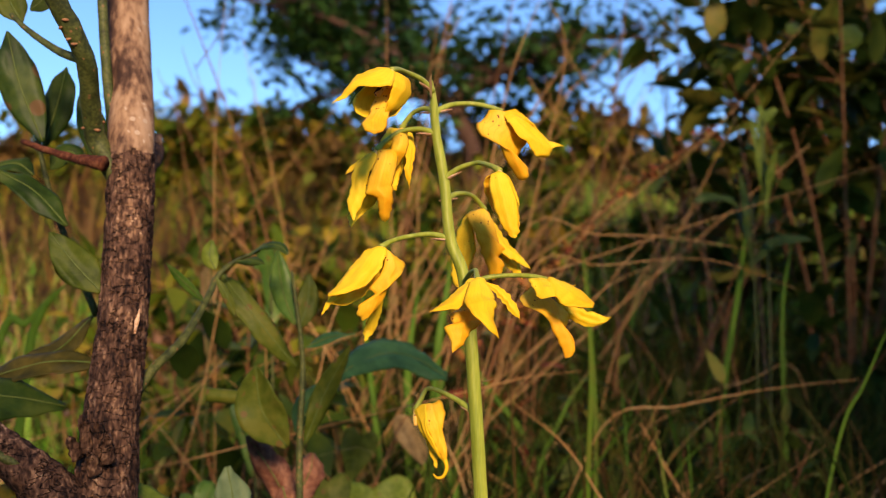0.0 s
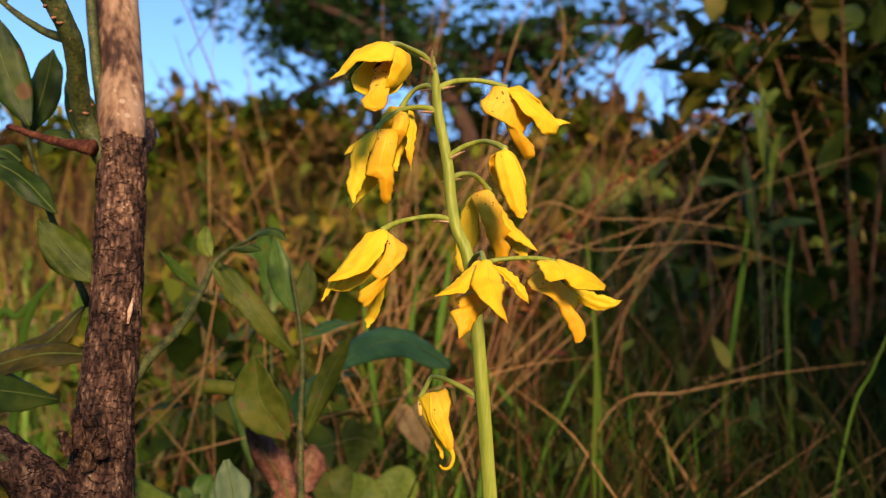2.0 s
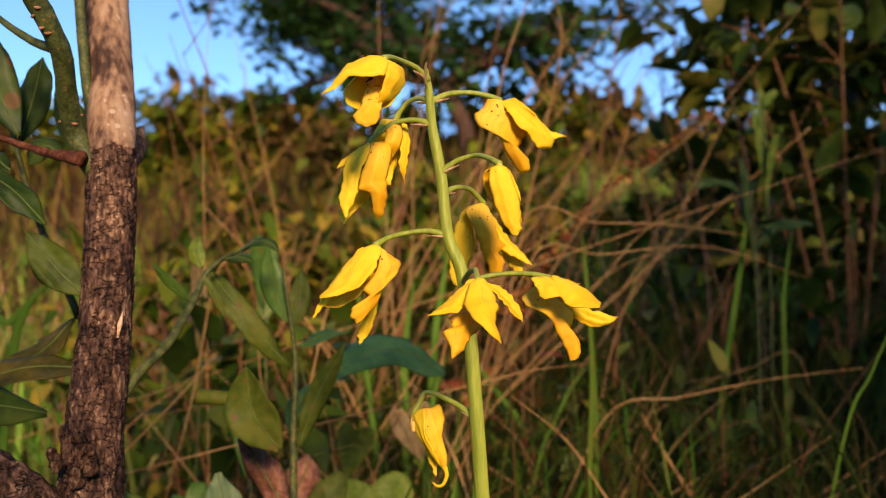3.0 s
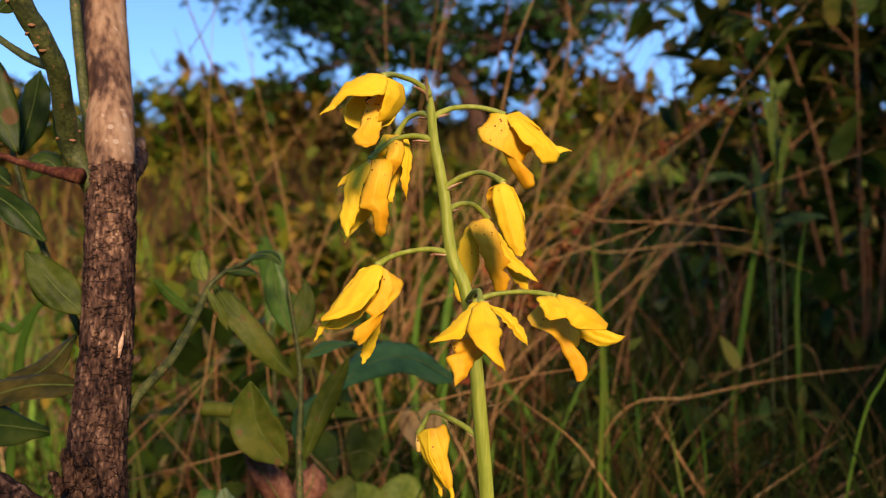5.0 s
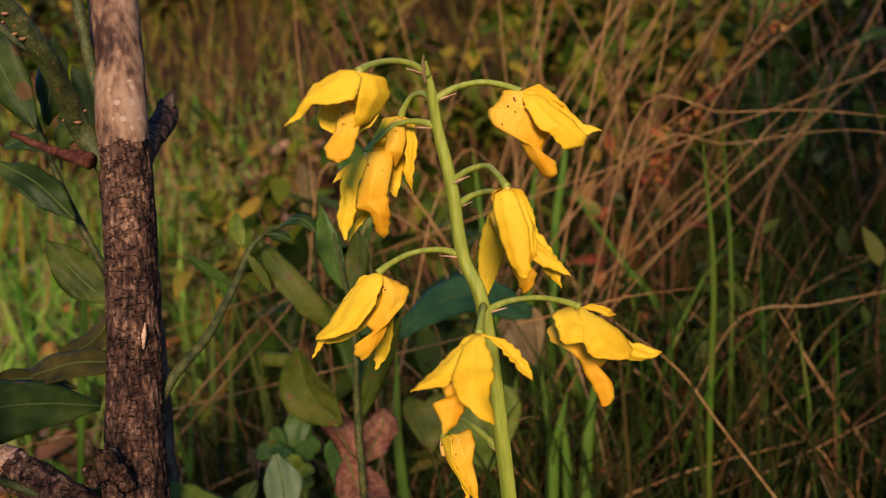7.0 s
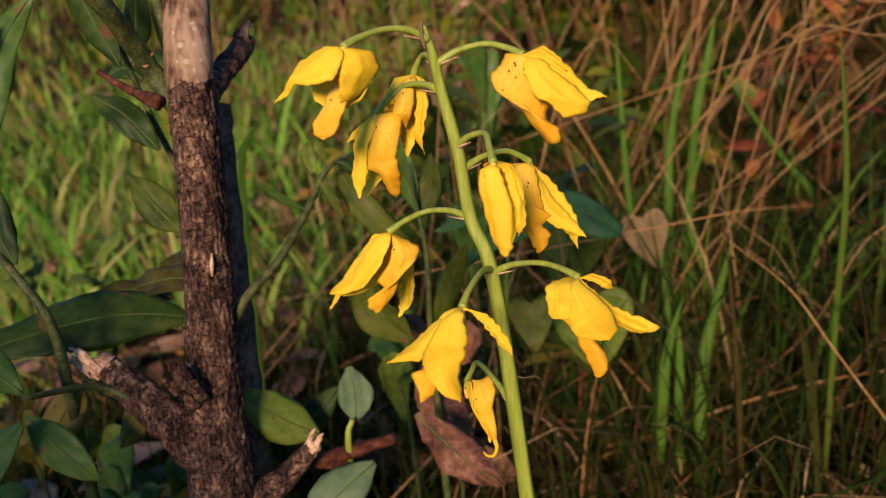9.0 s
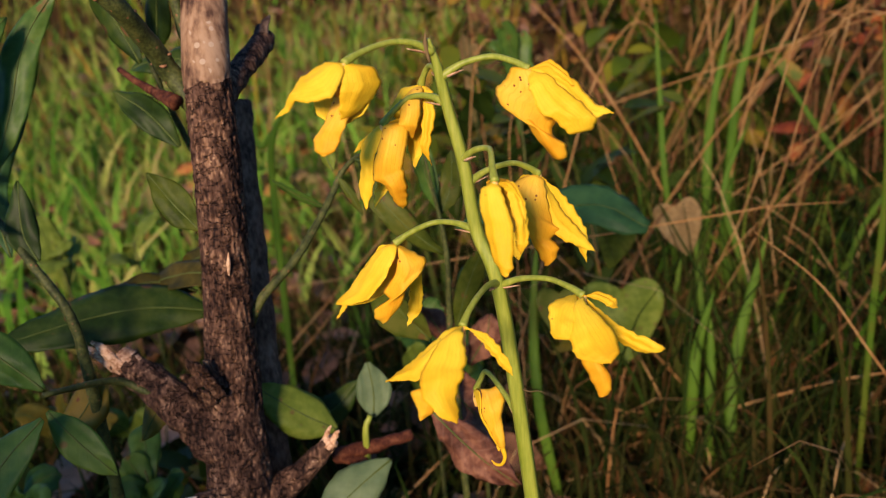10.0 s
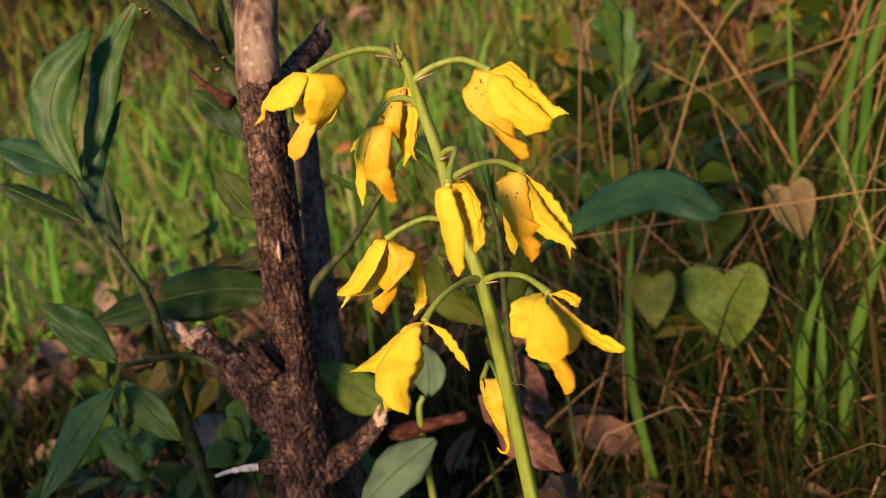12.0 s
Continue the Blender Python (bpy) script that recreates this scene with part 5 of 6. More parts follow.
straw([(-0.338, 0.697, 0.000), (-0.273, 0.785, 0.065), (-0.208, 0.873, 0.130), (-0.176, 0.917, 0.162), (-0.147, 0.953, 0.184)], 0.0021)
straw([(-0.208, 1.200, -0.010), (-0.138, 1.130, 0.155), (-0.104, 1.079, 0.219), (-0.062, 1.078, 0.141), (-0.025, 1.077, 0.072), (0.012, 1.093, 0.037)], 0.0021)
straw([(0.031, 1.233, 0.000), (-0.049, 1.219, 0.117), (-0.130, 1.205, 0.235), (-0.194, 1.194, 0.328), (-0.224, 1.203, 0.402)], 0.0016)
straw([(0.561, 1.417, 0.000), (0.521, 1.415, 0.026), (0.482, 1.412, 0.052), (0.349, 1.403, 0.140), (0.222, 1.394, 0.219), (0.120, 1.391, 0.314)], 0.0026)
straw([(-0.360, 1.223, -0.000), (-0.093, 1.294, 0.212), (0.175, 1.364, 0.424), (0.262, 1.387, 0.494), (0.349, 1.405, 0.528)], 0.0018)
straw([(-0.054, 1.586, -0.010), (0.088, 1.516, 0.082), (0.157, 1.474, 0.128), (0.241, 1.484, 0.103), (0.292, 1.490, 0.087), (0.343, 1.492, 0.050)], 0.0036)
straw([(0.803, 1.654, -0.010), (0.660, 1.584, 0.205), (0.591, 1.521, 0.356), (0.507, 1.506, 0.336), (0.450, 1.495, 0.322), (0.399, 1.486, 0.316)], 0.0021)
straw([(-0.662, 1.023, 0.000), (-0.533, 1.062, 0.136), (-0.405, 1.100, 0.272), (-0.355, 1.115, 0.324), (-0.293, 1.131, 0.369)], 0.0026)
straw([(-0.637, 1.034, 0.000), (-0.480, 1.023, 0.157), (-0.323, 1.012, 0.314), (-0.279, 1.009, 0.358), (-0.241, 1.006, 0.401)], 0.0023)
straw([(-0.095, 1.134, 0.000), (-0.111, 1.125, 0.126), (-0.127, 1.117, 0.252), (-0.134, 1.113, 0.307), (-0.155, 1.109, 0.355)], 0.0018)


def straw_heap(n, xr, yr, lift, reach, seed, width=(0.0016, 0.0034), label="dry red-brown straw lying across the grass", material=STRAW):
    """Long dry straws that lean over and cross one another above the undergrowth, each a thing."""
    rng = random.Random(seed)
    for _ in range(n):
        x, y = rng.uniform(*xr), rng.uniform(*yr)
        r, tilt = rng.uniform(*reach), radians(rng.uniform(*lift)) * rng.choice((-1, 1))
        z = hill(x, y)
        way = Vector((math.sin(tilt), rng.gauss(0, 0.25), math.cos(tilt))).normalized()
        bend = Vector((math.copysign(1, tilt), 0, -0.8)) * rng.uniform(-0.04, 0.16) * r
        foot = Vector((x, y, z - 0.01))
        straw([foot, foot + way * r * 0.35, foot + way * r * 0.7 + bend * 0.3, foot + way * r + bend], rng.uniform(*width), material, label)


straw_heap(22, (-0.25, 0.62), (1.10, 1.85), (25, 80), (0.25, 0.62), 71)
straw_heap(14, (-0.40, 0.35), (1.05, 1.75), (20, 84), (0.18, 0.50), 72, label="dry tan grass straw bent over")
straw_heap(9, (-0.34, 0.26), (1.25, 1.75), (4, 32), (0.60, 1.05), 75, (0.0022, 0.0036), "tall dry golden straw stem")
straw_heap(14, (0.05, 0.75), (1.5, 2.1), (5, 35), (0.50, 0.95), 76, (0.0018, 0.0030), "thin bare brown stalk", DEAD_STEM)
straw_heap(12, (-0.75, -0.20), (0.95, 1.60), (45, 85), (0.15, 0.40), 73)
straw_heap(12, (0.00, 0.50), (1.15, 1.70), (30, 75), (0.15, 0.40), 74, (0.0040, 0.0070), "broad curled dry grass leaf")
blade([(0.041, 1.037, 0.015), (0.034, 1.096, 0.152), (0.054, 1.176, 0.279)], 0.0150)
blade([(-0.050, 1.375, -0.010), (-0.052, 1.365, 0.278), (-0.053, 1.412, 0.377), (-0.040, 1.479, 0.493)], 0.0130)
blade([(-0.065, 1.333, -0.010), (-0.096, 1.323, 0.273), (-0.113, 1.364, 0.387), (-0.129, 1.408, 0.509)], 0.0090)
blade([(0.015, 1.151, -0.010), (-0.010, 1.141, 0.178), (-0.026, 1.173, 0.272), (-0.046, 1.179, 0.321)], 0.0080)
blade([(-0.048, 1.192, -0.010), (-0.052, 1.182, 0.045), (-0.063, 1.228, 0.160), (-0.060, 1.260, 0.223)], 0.0090)
blade([(0.071, 1.257, -0.010), (0.021, 1.247, 0.194), (-0.011, 1.268, 0.296), (0.009, 1.324, 0.376)], 0.0100)
blade([(-0.118, 0.950, -0.010), (-0.137, 0.940, 0.139), (-0.152, 0.970, 0.229), (-0.157, 1.011, 0.322)], 0.0120)
blade([(0.012, 1.243, -0.010), (-0.018, 1.233, 0.090), (-0.040, 1.240, 0.144), (-0.055, 1.243, 0.178)], 0.0080)
blade([(0.207, 1.284, -0.010), (0.210, 1.274, 0.095), (0.219, 1.305, 0.318), (0.212, 1.335, 0.542)], 0.0070, material=GRASS)
blade([(-0.011, 1.052, -0.010), (-0.001, 1.042, 0.135), (0.003, 1.050, 0.190), (0.018, 1.061, 0.252)], 0.0130)
blade([(0.411, 1.344, 0.012), (0.352, 1.349, 0.116), (0.284, 1.349, 0.189)], 0.0120)
blade([(0.257, 1.496, -0.010), (0.140, 1.486, 0.234), (0.082, 1.488, 0.316), (-0.001, 1.492, 0.442)], 0.0100)
blade([(0.164, 1.078, -0.010), (0.169, 1.068, 0.235), (0.173, 1.057, 0.386), (0.162, 1.047, 0.530)], 0.0070, material=GRASS)
blade([(0.429, 1.523, -0.010), (0.467, 1.513, 0.311), (0.495, 1.500, 0.499), (0.505, 1.494, 0.593)], 0.0120)
blade([(0.576, 1.527, -0.010), (0.571, 1.517, 0.255), (0.566, 1.504, 0.443), (0.580, 1.496, 0.565)], 0.0100)
blade([(0.374, 1.023, -0.010), (0.437, 1.013, 0.295), (0.468, 1.008, 0.370), (0.500, 1.003, 0.445)], 0.0040)
blade([(-0.454, 0.918, -0.010), (-0.420, 0.908, 0.367), (-0.403, 0.902, 0.446), (-0.375, 0.900, 0.480)], 0.0090)
blade([(-0.516, 0.916, -0.010), (-0.449, 0.906, 0.401), (-0.415, 0.903, 0.440), (-0.378, 0.900, 0.477)], 0.0080)
blade([(0.018, 1.060, -0.010), (0.016, 1.050, 0.104), (0.014, 1.064, 0.171), (0.012, 1.073, 0.215)], 0.0120)
blade([(-0.033, 1.322, -0.010), (-0.009, 1.312, 0.370), (0.004, 1.336, 0.465), (0.012, 1.351, 0.523)], 0.0120)

# ---- woody stuff behind ----


def stalk_cluster(n, xr, yr, hr, lean, label, seed, r=0.0025, material=DEAD_STEM):
    """Dead upright stalks, each a thing of its own with a few side twigs in its mesh."""
    rng = random.Random(seed)
    for _ in range(n):
        x, y = rng.uniform(*xr), rng.uniform(*yr)
        h, l = rng.uniform(*hr), rng.gauss(lean, 0.45)
        z = hill(x, y)
        top = Vector((x + l * h, y + rng.uniform(-0.1, 0.1), z + h))
        mid = Vector((x, y, z)).lerp(top, 0.5) + Vector((rng.uniform(-0.09, 0.09), 0, 0.03))
        v, f = tube([(x, y, z - 0.01), mid, top], [r, r * 0.8, r * 0.35], 14, 6, 0.15, 60)
        ob = tagged(mesh_object("dead_stalk", v, f, material), label, "stalk", "dead stalks")
        for _ in range(rng.randint(1, 4)):
            a = Vector((x, y, z)).lerp(top, rng.uniform(0.4, 0.9))
            b = a + Vector((rng.uniform(-0.10, 0.10), rng.uniform(-0.06, 0.06), rng.uniform(0.05, 0.16)))
            v, f = tube([a, a.lerp(b, 0.5) + Vector((0, 0, -0.01)), b], [r * 0.5, r * 0.4, r * 0.2], 6, 5)
            mesh_object("twig", v, f, material, ob)


stalk_cluster(13, (-0.36, 0.16), (1.6, 2.3), (0.6, 1.25), 0.10, "dead red-brown stalk standing in the grass", 3, 0.0026)
stalk_cluster(13, (-0.36, 0.16), (1.6, 2.3), (0.5, 1.15), 0.16, "tall dry golden straw stem", 4, 0.0024, STRAW)
stalk_cluster(11, (0.25, 0.75), (1.9, 2.6), (0.7, 1.4), -0.12, "thin bare dark brown stalk", 5, 0.002, BARK_GREY)
stalk_cluster(10, (-1.6, -0.4), (1.8, 3.0), (0.4, 0.8), 0.05, "dead red-brown stalk standing in the grass", 8, 0.002)
stalk_cluster(10, (-1.3, -0.3), (1.7, 2.8), (0.4, 0.9), 0.12, "tall dry golden straw stem", 9, 0.0024, STRAW)


def shrub(place, height, spread, stems, leaves, leaf_len, material, label, seed, name="shrub", category="shrub", slim=0.45, bark=DEAD_STEM, low=0.25, stem_r=0.006):
    """A bush: several forking stems and leaves set along the twigs."""
    rng = random.Random(seed)
    x, y = place
    base = Vector((x, y, hill(x, y) - 0.01))
    ob = thing(name, (0, 0, 0), label, category)
    twigs = []
    for _ in range(stems):
        a = rng.uniform(0, 2 * math.pi)
        top = base + Vector((math.cos(a) * spread * rng.uniform(0.2, 1), math.sin(a) * spread * rng.uniform(0.2, 1), height * rng.uniform(0.6, 1)))
        mid = base.lerp(top, 0.5) + Vector((rng.uniform(-1, 1), rng.uniform(-1, 1), 0.6)) * spread * 0.15
        v, f = tube([base, mid, top], [stem_r, stem_r * 0.7, stem_r * 0.25], 14, 6, 0.15, 40)
        line, start = spline([base, mid, top], 14), len(twigs)
        for _ in range(rng.randint(4, 7)):
            p = line[rng.randint(int(14 * low), 13)]
            q = p + Vector((rng.uniform(-1, 1), rng.uniform(-1, 1), rng.uniform(-0.1, 1.0))).normalized() * spread * rng.uniform(0.25, 0.6)
            twigs.append((p, q))
        twigs.append((mid, top))
        branch = mesh_object("branch", v, f, bark, ob)
        if name != "bush":
            for p, q in twigs[start:-1]:
                v, f = tube([p, p.lerp(q, 0.5) + Vector((0, 0, 0.02 * spread)), q], [stem_r * 0.4, stem_r * 0.3, stem_r * 0.12], 6, 5)
                mesh_object("twig", v, f, bark, branch)
    places, turns, sizes = [], [], []
    for i in range(leaves):
        p, q = twigs[i % len(twigs)]
        u = rng.uniform(0.15, 1.0)
        ax = (q - p).normalized()
        out = ax.orthogonal().normalized()
        out = Matrix.Rotation(rng.uniform(0, 6.28), 3, ax) @ out
        y_dir = (ax * rng.uniform(0.3, 1.0) + out * rng.uniform(0.5, 1.0) + Vector((0, 0, rng.uniform(-0.5, 0.15)))).normalized()
        x_dir = y_dir.cross(Vector((rng.gauss(0, 0.35), rng.gauss(0, 0.35), 1))).normalized()
        turns.append(np.array((x_dir, y_dir, x_dir.cross(y_dir))).T)
        places.append(p.lerp(q, u))
        sizes.append(rng.uniform(0.5, 1.2))
    turns = np.array(turns)
    many("leaves", flat_template(leaf_len, leaf_len * slim, 0.25, 0.22), np.array(places), turns, np.array(sizes), material, ob, "leafy crown")
    return ob


# dark bushes
shrub((0.92, 2.05), 1.35, 0.42, 9, 560, 0.115, SHRUB_LEAF, "dark green leafy bush with brown stems", 11, slim=0.42)
shrub((1.30, 2.5), 1.75, 0.55, 10, 760, 0.125, SHRUB_LEAF, "dark green leafy bush with brown stems", 12)
shrub((0.68, 2.3), 1.25, 0.30, 7, 190, 0.11, SHRUB_LEAF, "dark green leafy bush with brown stems", 13)
shrub((1.55, 1.9), 1.3, 0.45, 7, 380, 0.14, SHRUB_LEAF, "dark green leafy bush with brown stems", 14)
shrub((1.35, 3.5), 1.5, 0.6, 7, 460, 0.15, SHRUB_LEAF, "dark green leafy bush with brown stems", 15)
# two unseen bushes added behind the eye, to shade the cut tree's foot
shrub((-0.27, -0.38), 0.84, 0.15, 9, 560, 0.08, SHRUB_LEAF, "slender leafy bush added out of view for shade", 17, low=0.4)
shrub((-0.08, -0.30), 0.83, 0.11, 10, 700, 0.07, SHRUB_LEAF, "dense leafy bush added out of view for shade", 18, low=0.6)
# low weeds with reddish leaves
shrub((0.04, 1.55), 0.75, 0.10, 3, 22, 0.055, RED_LEAF, "weed with red and yellow withering leaves", 21, "weed", "weed", stem_r=0.003)
shrub((0.14, 1.62), 0.62, 0.12, 3, 18, 0.055, RED_LEAF, "weed with red and yellow withering leaves", 22, "weed", "weed", stem_r=0.003)
shrub((-0.28, 1.25), 0.50, 0.10, 4, 60, 0.075, SHRUB_LEAF, "weed with narrow green leaves", 23, "weed", "weed", stem_r=0.003)
shrub((-0.37, 1.42), 0.62, 0.13, 5, 90, 0.06, HILL_LEAF, "weed with yellow-green leaves", 91, "weed", "weed", 0.5, stem_r=0.003)
shrub((-0.60, 1.75), 0.60, 0.18, 6, 120, 0.065, HILL_LEAF, "weed with yellow-green leaves", 92, "weed", "weed", 0.5, stem_r=0.003)
shrub((0.20, 1.42), 0.40, 0.13, 5, 70, 0.055, SHRUB_LEAF, "weed with narrow green leaves", 93, "weed", "weed", stem_r=0.003)
shrub((0.42, 1.32), 0.34, 0.13, 5, 60, 0.055, SHRUB_LEAF, "weed with narrow green leaves", 94, "weed", "weed", stem_r=0.003)
shrub((-0.16, 1.38), 0.42, 0.12, 5, 70, 0.055, SHRUB_LEAF, "weed with narrow green leaves", 95, "weed", "weed", stem_r=0.003)
shrub((-0.55, 1.45), 0.45, 0.14, 4, 70, 0.06, HILL_LEAF, "weed with narrow green leaves", 24, "weed", "weed", stem_r=0.003)
shrub((0.50, 1.55), 0.40, 0.16, 5, 70, 0.06, SHRUB_LEAF, "weed with narrow green leaves", 25, "weed", "weed", stem_r=0.003)
shrub((-0.12, 1.12), 0.28, 0.10, 4, 40, 0.06, SHRUB_LEAF, "weed with narrow green leaves", 26, "weed", "weed", stem_r=0.003)
shrub((-0.40, 0.75), 0.20, 0.12, 5, 60, 0.06, SHRUB_LEAF, "low weed with broad green leaves", 27, "weed", "weed", stem_r=0.003)
shrub((-0.28, 0.62), 0.22, 0.12, 5, 50, 0.065, SHRUB_LEAF, "low weed with broad green leaves", 28, "weed", "weed", stem_r=0.003)
shrub((-0.55, 0.62), 0.20, 0.14, 5, 60, 0.06, SHRUB_LEAF, "low weed with broad green leaves", 29, "weed", "weed", stem_r=0.003)


def seed_stalk():
    """A leaning brown stalk set with knobbly seed pods."""
    rng = random.Random(6)
    ob = thing("seed_stalk", (0, 0, 0), "leaning brown stalk thick with dry seed pods", "stalk")
    pts = [(0.02, 1.60, 0.02), (0.08, 1.60, 0.34), (0.18, 1.60, 0.51), (0.32, 1.60, 0.66), (0.50, 1.62, 0.78)]
    v, f = tube(pts, [0.004, 0.0035, 0.003, 0.002], 30, 8, 0.2, 60)
    mesh_object("stem", v, f, DEAD_STEM, ob)
    line = spline(pts, 200)[70:]
    n = 240
    places = np.array([line[rng.randrange(len(line))] + Vector((rng.gauss(0, 1), rng.gauss(0, 1), rng.gauss(0, 1))) * 0.008 for _ in range(n)])
    many("seed_head", flat_template(0.018, 0.012, 0.6, 0.3, 3), places, turns_of(rng, n), np.array([rng.uniform(0.6, 1.2) for _ in range(n)]), RED_LEAF, ob, "knobbly red-brown seed pods")


seed_stalk()


def tree(x, y, height, crown, seed, dense=36, droop=0.12, bole=0.35):
    """A small tree: a forking trunk and a crown of leaf sprays with gaps."""
    rng = random.Random(seed)
    base = Vector((x, y, hill(x, y) - 0.05))
    ob = thing("tree", (0, 0, 0), "dark green tree with an open spreading crown, on the hill or added unseen for shade", "tree")
    fork = base + Vector((-0.2, 0, height * bole))
    v, f = tube([base, base.lerp(fork, 0.5) + Vector((0.08, 0, 0)), fork], [0.09, 0.07, 0.06], 18, 10, 0.1, 8)
    mesh_object("trunk", v, f, BARK, ob)
    places, turns = [], []
    for _ in range(11):
        a = rng.uniform(0, 2 * math.pi)
        tip = fork + Vector((math.cos(a) * crown * rng.uniform(0.5, 1.1), math.sin(a) * crown * 0.7, height * rng.uniform(-droop, 0.5)))
        mid = fork.lerp(tip, 0.5) + Vector((0, 0, 0.2))
        v, f = tube([fork, mid, tip], [0.04, 0.025, 0.008], 12, 6, 0.1, 8)
        limb = mesh_object("limb", v, f, BARK, ob)
        line = spline([fork, mid, tip], 12)
        for _ in range(11):
            p = line[rng.randint(4, 12)]
            q = p + Vector((rng.uniform(-1, 1), rng.uniform(-1, 1), rng.uniform(-0.5, 0.5))).normalized() * rng.uniform(0.18, 0.42) * crown
            v, f = tube([p, p.lerp(q, 0.5) + Vector((0, 0, 0.05)), q], [0.01, 0.007, 0.003], 6, 5)
            mesh_object("twig", v, f, BARK, limb)
            for _ in range(dense):
                places.append(p.lerp(q, rng.uniform(0.2, 1.05)) + Vector((rng.gauss(0, 1), rng.gauss(0, 1), rng.gauss(0, 1))) * 0.075)
    n = len(places)
    many("crown", flat_template(0.11, 0.055, 0.2, 0.2, 4), np.array(places), turns_of(rng, n, (-0.9, 0.5)), np.array([rng.uniform(0.6, 1.2) for _ in range(n)]), TREE_LEAF, ob, "open crown of dark leaves")


tree(0.25, 7.0, 2.1, 1.9, 31, 34)
tree(-0.55, 8.3, 2.3, 1.5, 32, 30, droop=-0.06)
# two unseen trees added behind the eye, only to shade the grass at right
tree(1.86, -1.59, 1.0, 0.52, 33, 34, bole=1.40)
tree(2.60, -1.30, 1.2, 0.80, 34, 40, bole=1.56)


def hillside():
    rng = random.Random(41)
    for i in range(80):
        a, r = radians(rng.uniform(-32, 62)), rng.uniform(3.0, 9.5)
        x, y = -r * math.sin(a), r * math.cos(a)
        if i % 4 == 0:
            a, r = radians(rng.uniform(-12, 45)), rng.uniform(1.9, 3.2)
            x, y = -r * math.sin(a), r * math.cos(a)
        h = rng.uniform(0.22, 0.55) + 0.02 * r
        if math.degrees(math.atan2(-x, y)) > 15 and r < 3.4:
            continue
        shrub((x, y), h, h * 0.7, 5, int(150 + 12 * r), 0.065 + 0.008 * r, HILL_RUST if i % 3 == 1 else HILL_LEAF, "rusty brown withering bush on the hillside" if i % 3 == 1 else "sunlit yellow-green bush on the hillside", 100 + i, "bush", "bush", 0.55, low=0.1)

    for i, a in enumerate((7, 9, 11, 13, 15, 18, 22)):
        r, h = 7.2 + 0.5 * (i % 3), 0.55 + 0.08 * (i % 2)
        shrub((-r * math.sin(radians(a)), r * math.cos(radians(a))), h, h * 0.8, 5, 240, 0.11, HILL_LEAF, "yellow-green bush on the crest of the hill", 400 + i, "bush", "bush", 0.55, low=0.1)


hillside()


def far_bushes():
    rng = random.Random(43)
    for i in range(22):
        a, r = radians(rng.uniform(90, 310)), rng.uniform(3.5, 8.5)
        h = rng.uniform(0.3, 0.6)
        shrub((-r * math.sin(a), r * math.cos(a)), h, h * 0.7, 5, 170, 0.09, HILL_LEAF, "yellow-green bush in the meadow", 300 + i, "bush", "bush", 0.55, low=0.1)


far_bushes()

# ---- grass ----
# the thicket's darkness is shade painted into its blades
blades("thicket", 8500, (1.0, 2.7, -36, 8), (0.15, 0.45), (0.002, 0.006), SHADE_GRASS, "dense tangle of grass and weeds, coloured dark for shade", 56, 0.8)
blades("dry_grass", 4200, (0.95, 2.6, -8, 30), (0.10, 0.30), (0.002, 0.0055), DULL_SHADE, "tangled dull brown and green grass, darkened for shade", 51, 0.9)
blades("straw_tangle", 300, (1.1, 2.4, -10, 26), (0.20, 0.52), (0.0015, 0.0032), STRAW, "tangled dry brown straws", 52, 1.2)
# stands in plant shade near the cut tree, painted as dark blades
blades("undergrowth", 4200, (0.70, 1.35, 14, 78), (0.06, 0.20), (0.003, 0.007), SHADE_GRASS, "low undergrowth, coloured dark for shade", 57, 0.9)
blades("green_grass", 5600, (1.65, 3.3, 22, 74), (0.08, 0.26), (0.004, 0.011), MEADOW, "green meadow grass, coloured bright as sunlit", 53, 0.8)
# low blades darkened by colour, as if shaded by the tall grass
blades("short_grass", 1600, (0.72, 1.15, -10, 16), (0.05, 0.16), (0.002, 0.005), DULL_SHADE, "short mixed grass, darkened for shade", 54, 0.9)
blades("hill_grass", 7500, (2.4, 9.5, -34, 75), (0.15, 0.40), (0.006, 0.014), HILL_RUST, "rusty and olive dry grass on the hillside", 55, 0.8)
blades("hill_green", 5500, (2.4, 9.5, -34, 75), (0.15, 0.40), (0.007, 0.016), HILL_LEAF, "yellow-green grass on the hillside", 67, 0.8)


blades("fresh_grass", 620, (1.15, 2.1, -18, 24), (0.15, 0.42), (0.004, 0.010), GRASS_FRESH, "fresh green grass among the dry straws", 58, 0.6)


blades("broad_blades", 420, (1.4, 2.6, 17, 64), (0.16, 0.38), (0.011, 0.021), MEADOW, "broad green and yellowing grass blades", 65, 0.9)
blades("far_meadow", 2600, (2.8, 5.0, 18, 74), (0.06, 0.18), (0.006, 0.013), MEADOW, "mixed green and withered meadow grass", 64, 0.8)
blades("fallen_straw", 800, (0.95, 1.9, -24, 14), (0.15, 0.38), (0.0018, 0.0036), STRAW, "dry straws fallen across the undergrowth", 59, 2.6)
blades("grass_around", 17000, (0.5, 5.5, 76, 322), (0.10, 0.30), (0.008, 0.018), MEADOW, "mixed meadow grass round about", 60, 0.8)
blades("grass_beside", 7000, (2.7, 6.0, -60, -8), (0.10, 0.35), (0.006, 0.015), MEADOW, "mixed meadow grass beside the bushes", 62, 0.8)


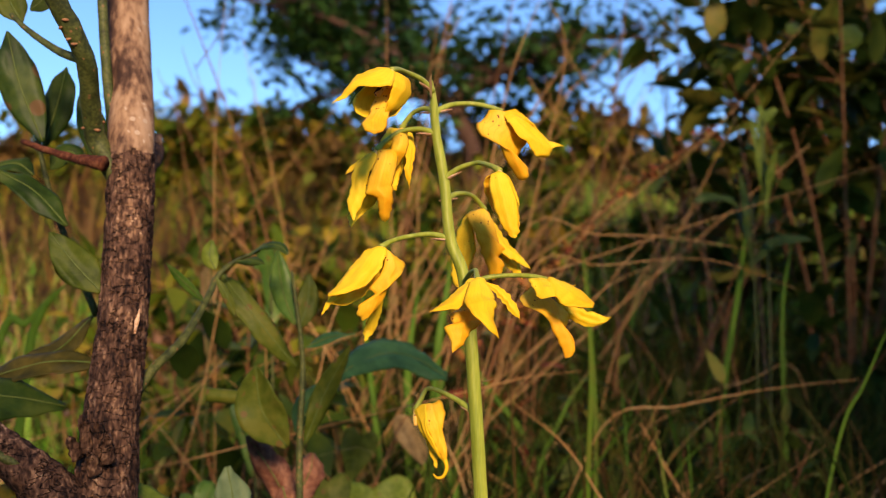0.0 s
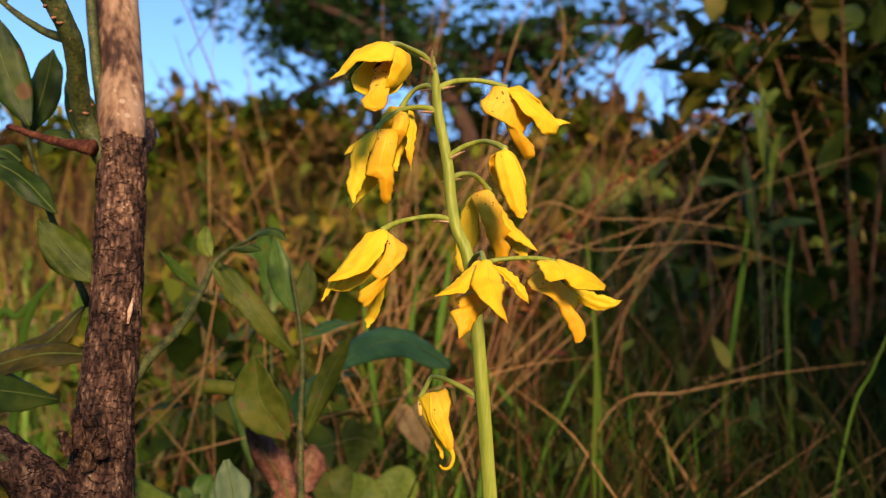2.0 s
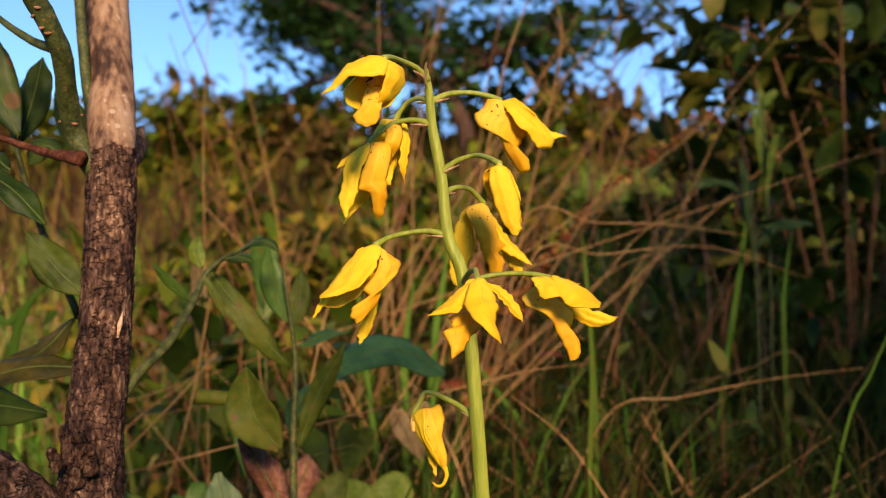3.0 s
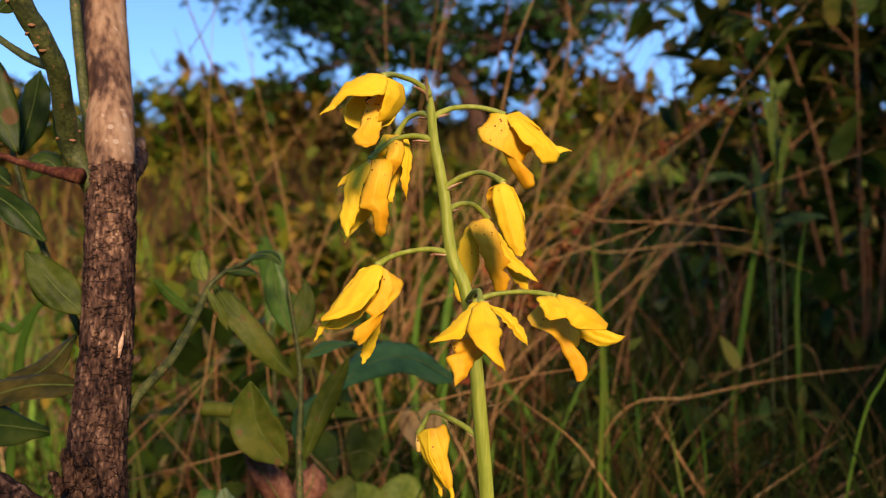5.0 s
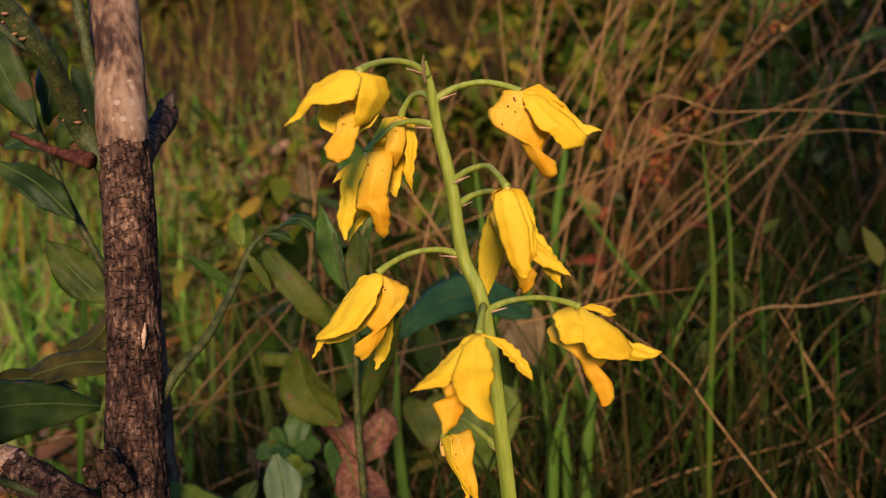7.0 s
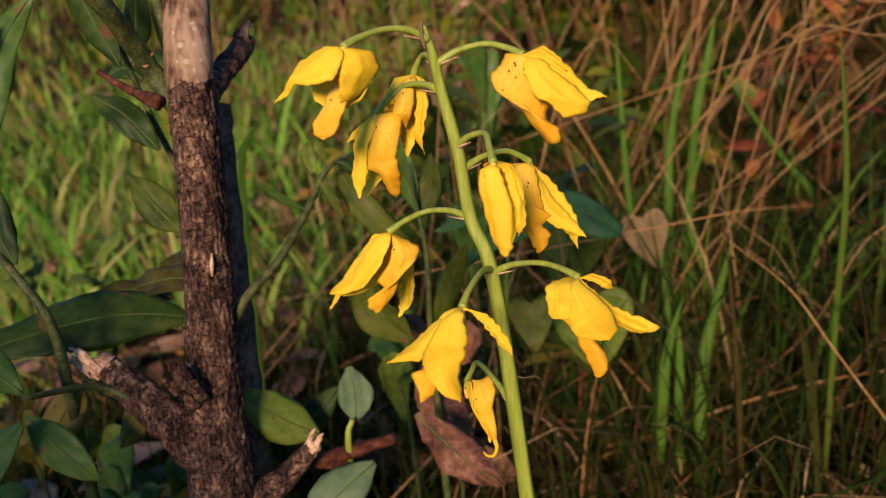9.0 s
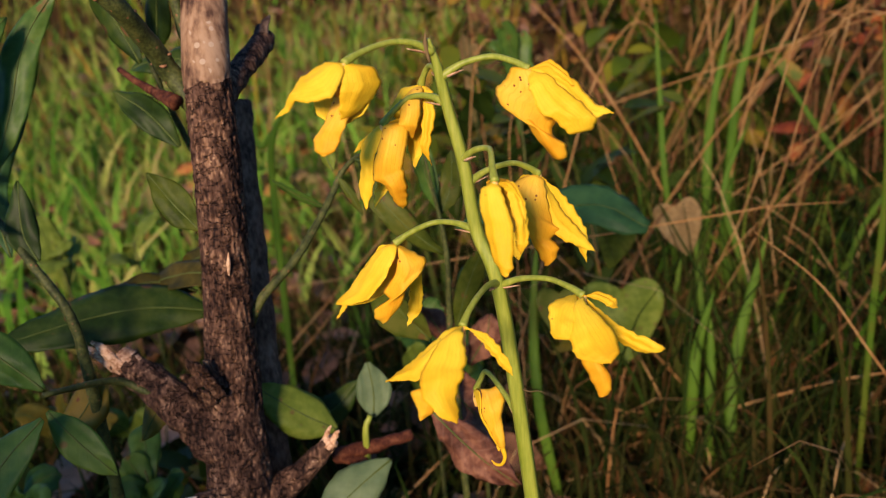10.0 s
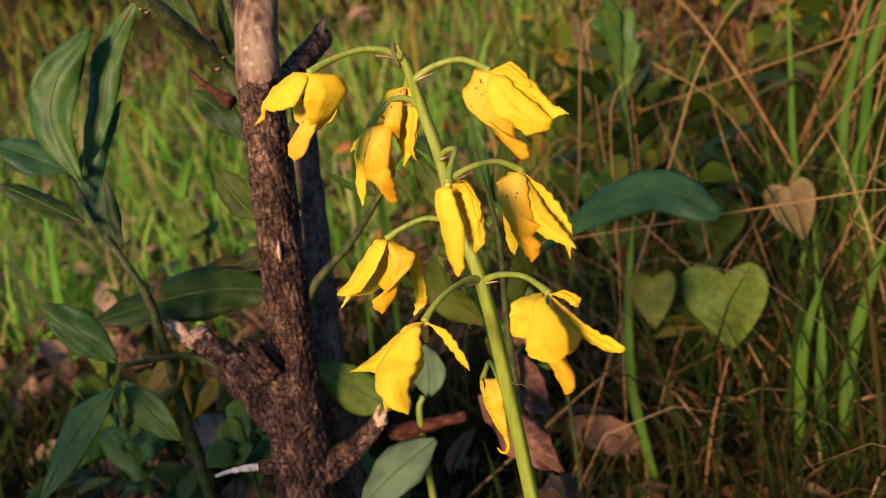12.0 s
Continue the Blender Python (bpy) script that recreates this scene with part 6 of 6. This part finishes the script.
def litter():
    """Dead leaves and straw scraps lying on the soil."""
    rng = random.Random(61)
    n = 3600
    places = []
    while len(places) < n:
        x, y = rng.uniform(-1.8, 1.1), rng.uniform(0.4, 2.2)
        places.append((x, y, hill(x, y) + rng.uniform(0.002, 0.02)))
    tagged(many("leaf_litter", flat_template(0.06, 0.016, 0.3, 0.15, 4), np.array(places), turns_of(rng, n, (-0.35, 0.35)), np.array([rng.uniform(0.4, 1.4) for _ in range(n)]), STRAW), "dry fallen leaves and straw scraps on the soil", "leaf litter", kind="stuff")


litter()


def pale_litter():
    """Pinkish-brown dead leaves and scraps lying thick between the meadow's blades."""
    rng = random.Random(66)
    n, places = 1900, []
    while len(places) < n:
        r, a = math.sqrt(rng.uniform(0.6, 14.0)), radians(rng.uniform(8, 74))
        x, y = -r * math.sin(a), r * math.cos(a)
        if noise.noise(Vector((x * 2.2, y * 2.2, 9))) < -0.12:
            continue
        places.append((x, y, hill(x, y) + rng.uniform(0.005, 0.07)))
    tagged(many("dead_leaves", flat_template(0.075, 0.032, 0.3, 0.2, 4), np.array(places), turns_of(rng, n, (-0.5, 0.6)), np.array([rng.uniform(0.5, 1.5) for _ in range(n)]), PINK_LITTER), "pinkish-brown dead leaves between the meadow grass", "leaf litter", kind="stuff")


pale_litter()


def fallen():
    """Orange and red fallen leaves in patches of the meadow."""
    rng = random.Random(63)
    spots = [(-0.95, 1.75), (-1.15, 1.9), (-0.80, 1.55), (-0.35, 1.65), (-0.15, 1.45), (-1.3, 1.6), (0.05, 1.35), (-0.61, 2.54), (-0.45, 2.13), (-0.53, 1.85)]
    for i in range(130):
        sx, sy = spots[i % len(spots)]
        x, y = rng.gauss(sx, 0.10), rng.gauss(sy, 0.12)
        ln = rng.uniform(0.035, 0.07)
        a = rng.uniform(0, 6.28)
        d, z = Vector((math.cos(a), math.sin(a), rng.uniform(-0.2, 0.4))), hill(x, y) + rng.uniform(0.02, 0.12)
        c = Vector((x, y, z))
        rows = blade_rows([c, c + d * ln * 0.5 + Vector((0, 0, 0.008)), c + d * ln], rounded(ln * 0.6, 0.1), (0.2, -0.5, 0.8), 0.5, ruffle=0.004, freq=60, nu=6, nv=4)
        v, f = shell(rows, 0.0004)
        tagged(mesh_object("fallen_leaf", v, f, RED_LEAF if i % 3 else LEAF_PALE), "withered orange-brown fallen leaf caught in the grass", "leaf", "fallen leaves")


fallen()
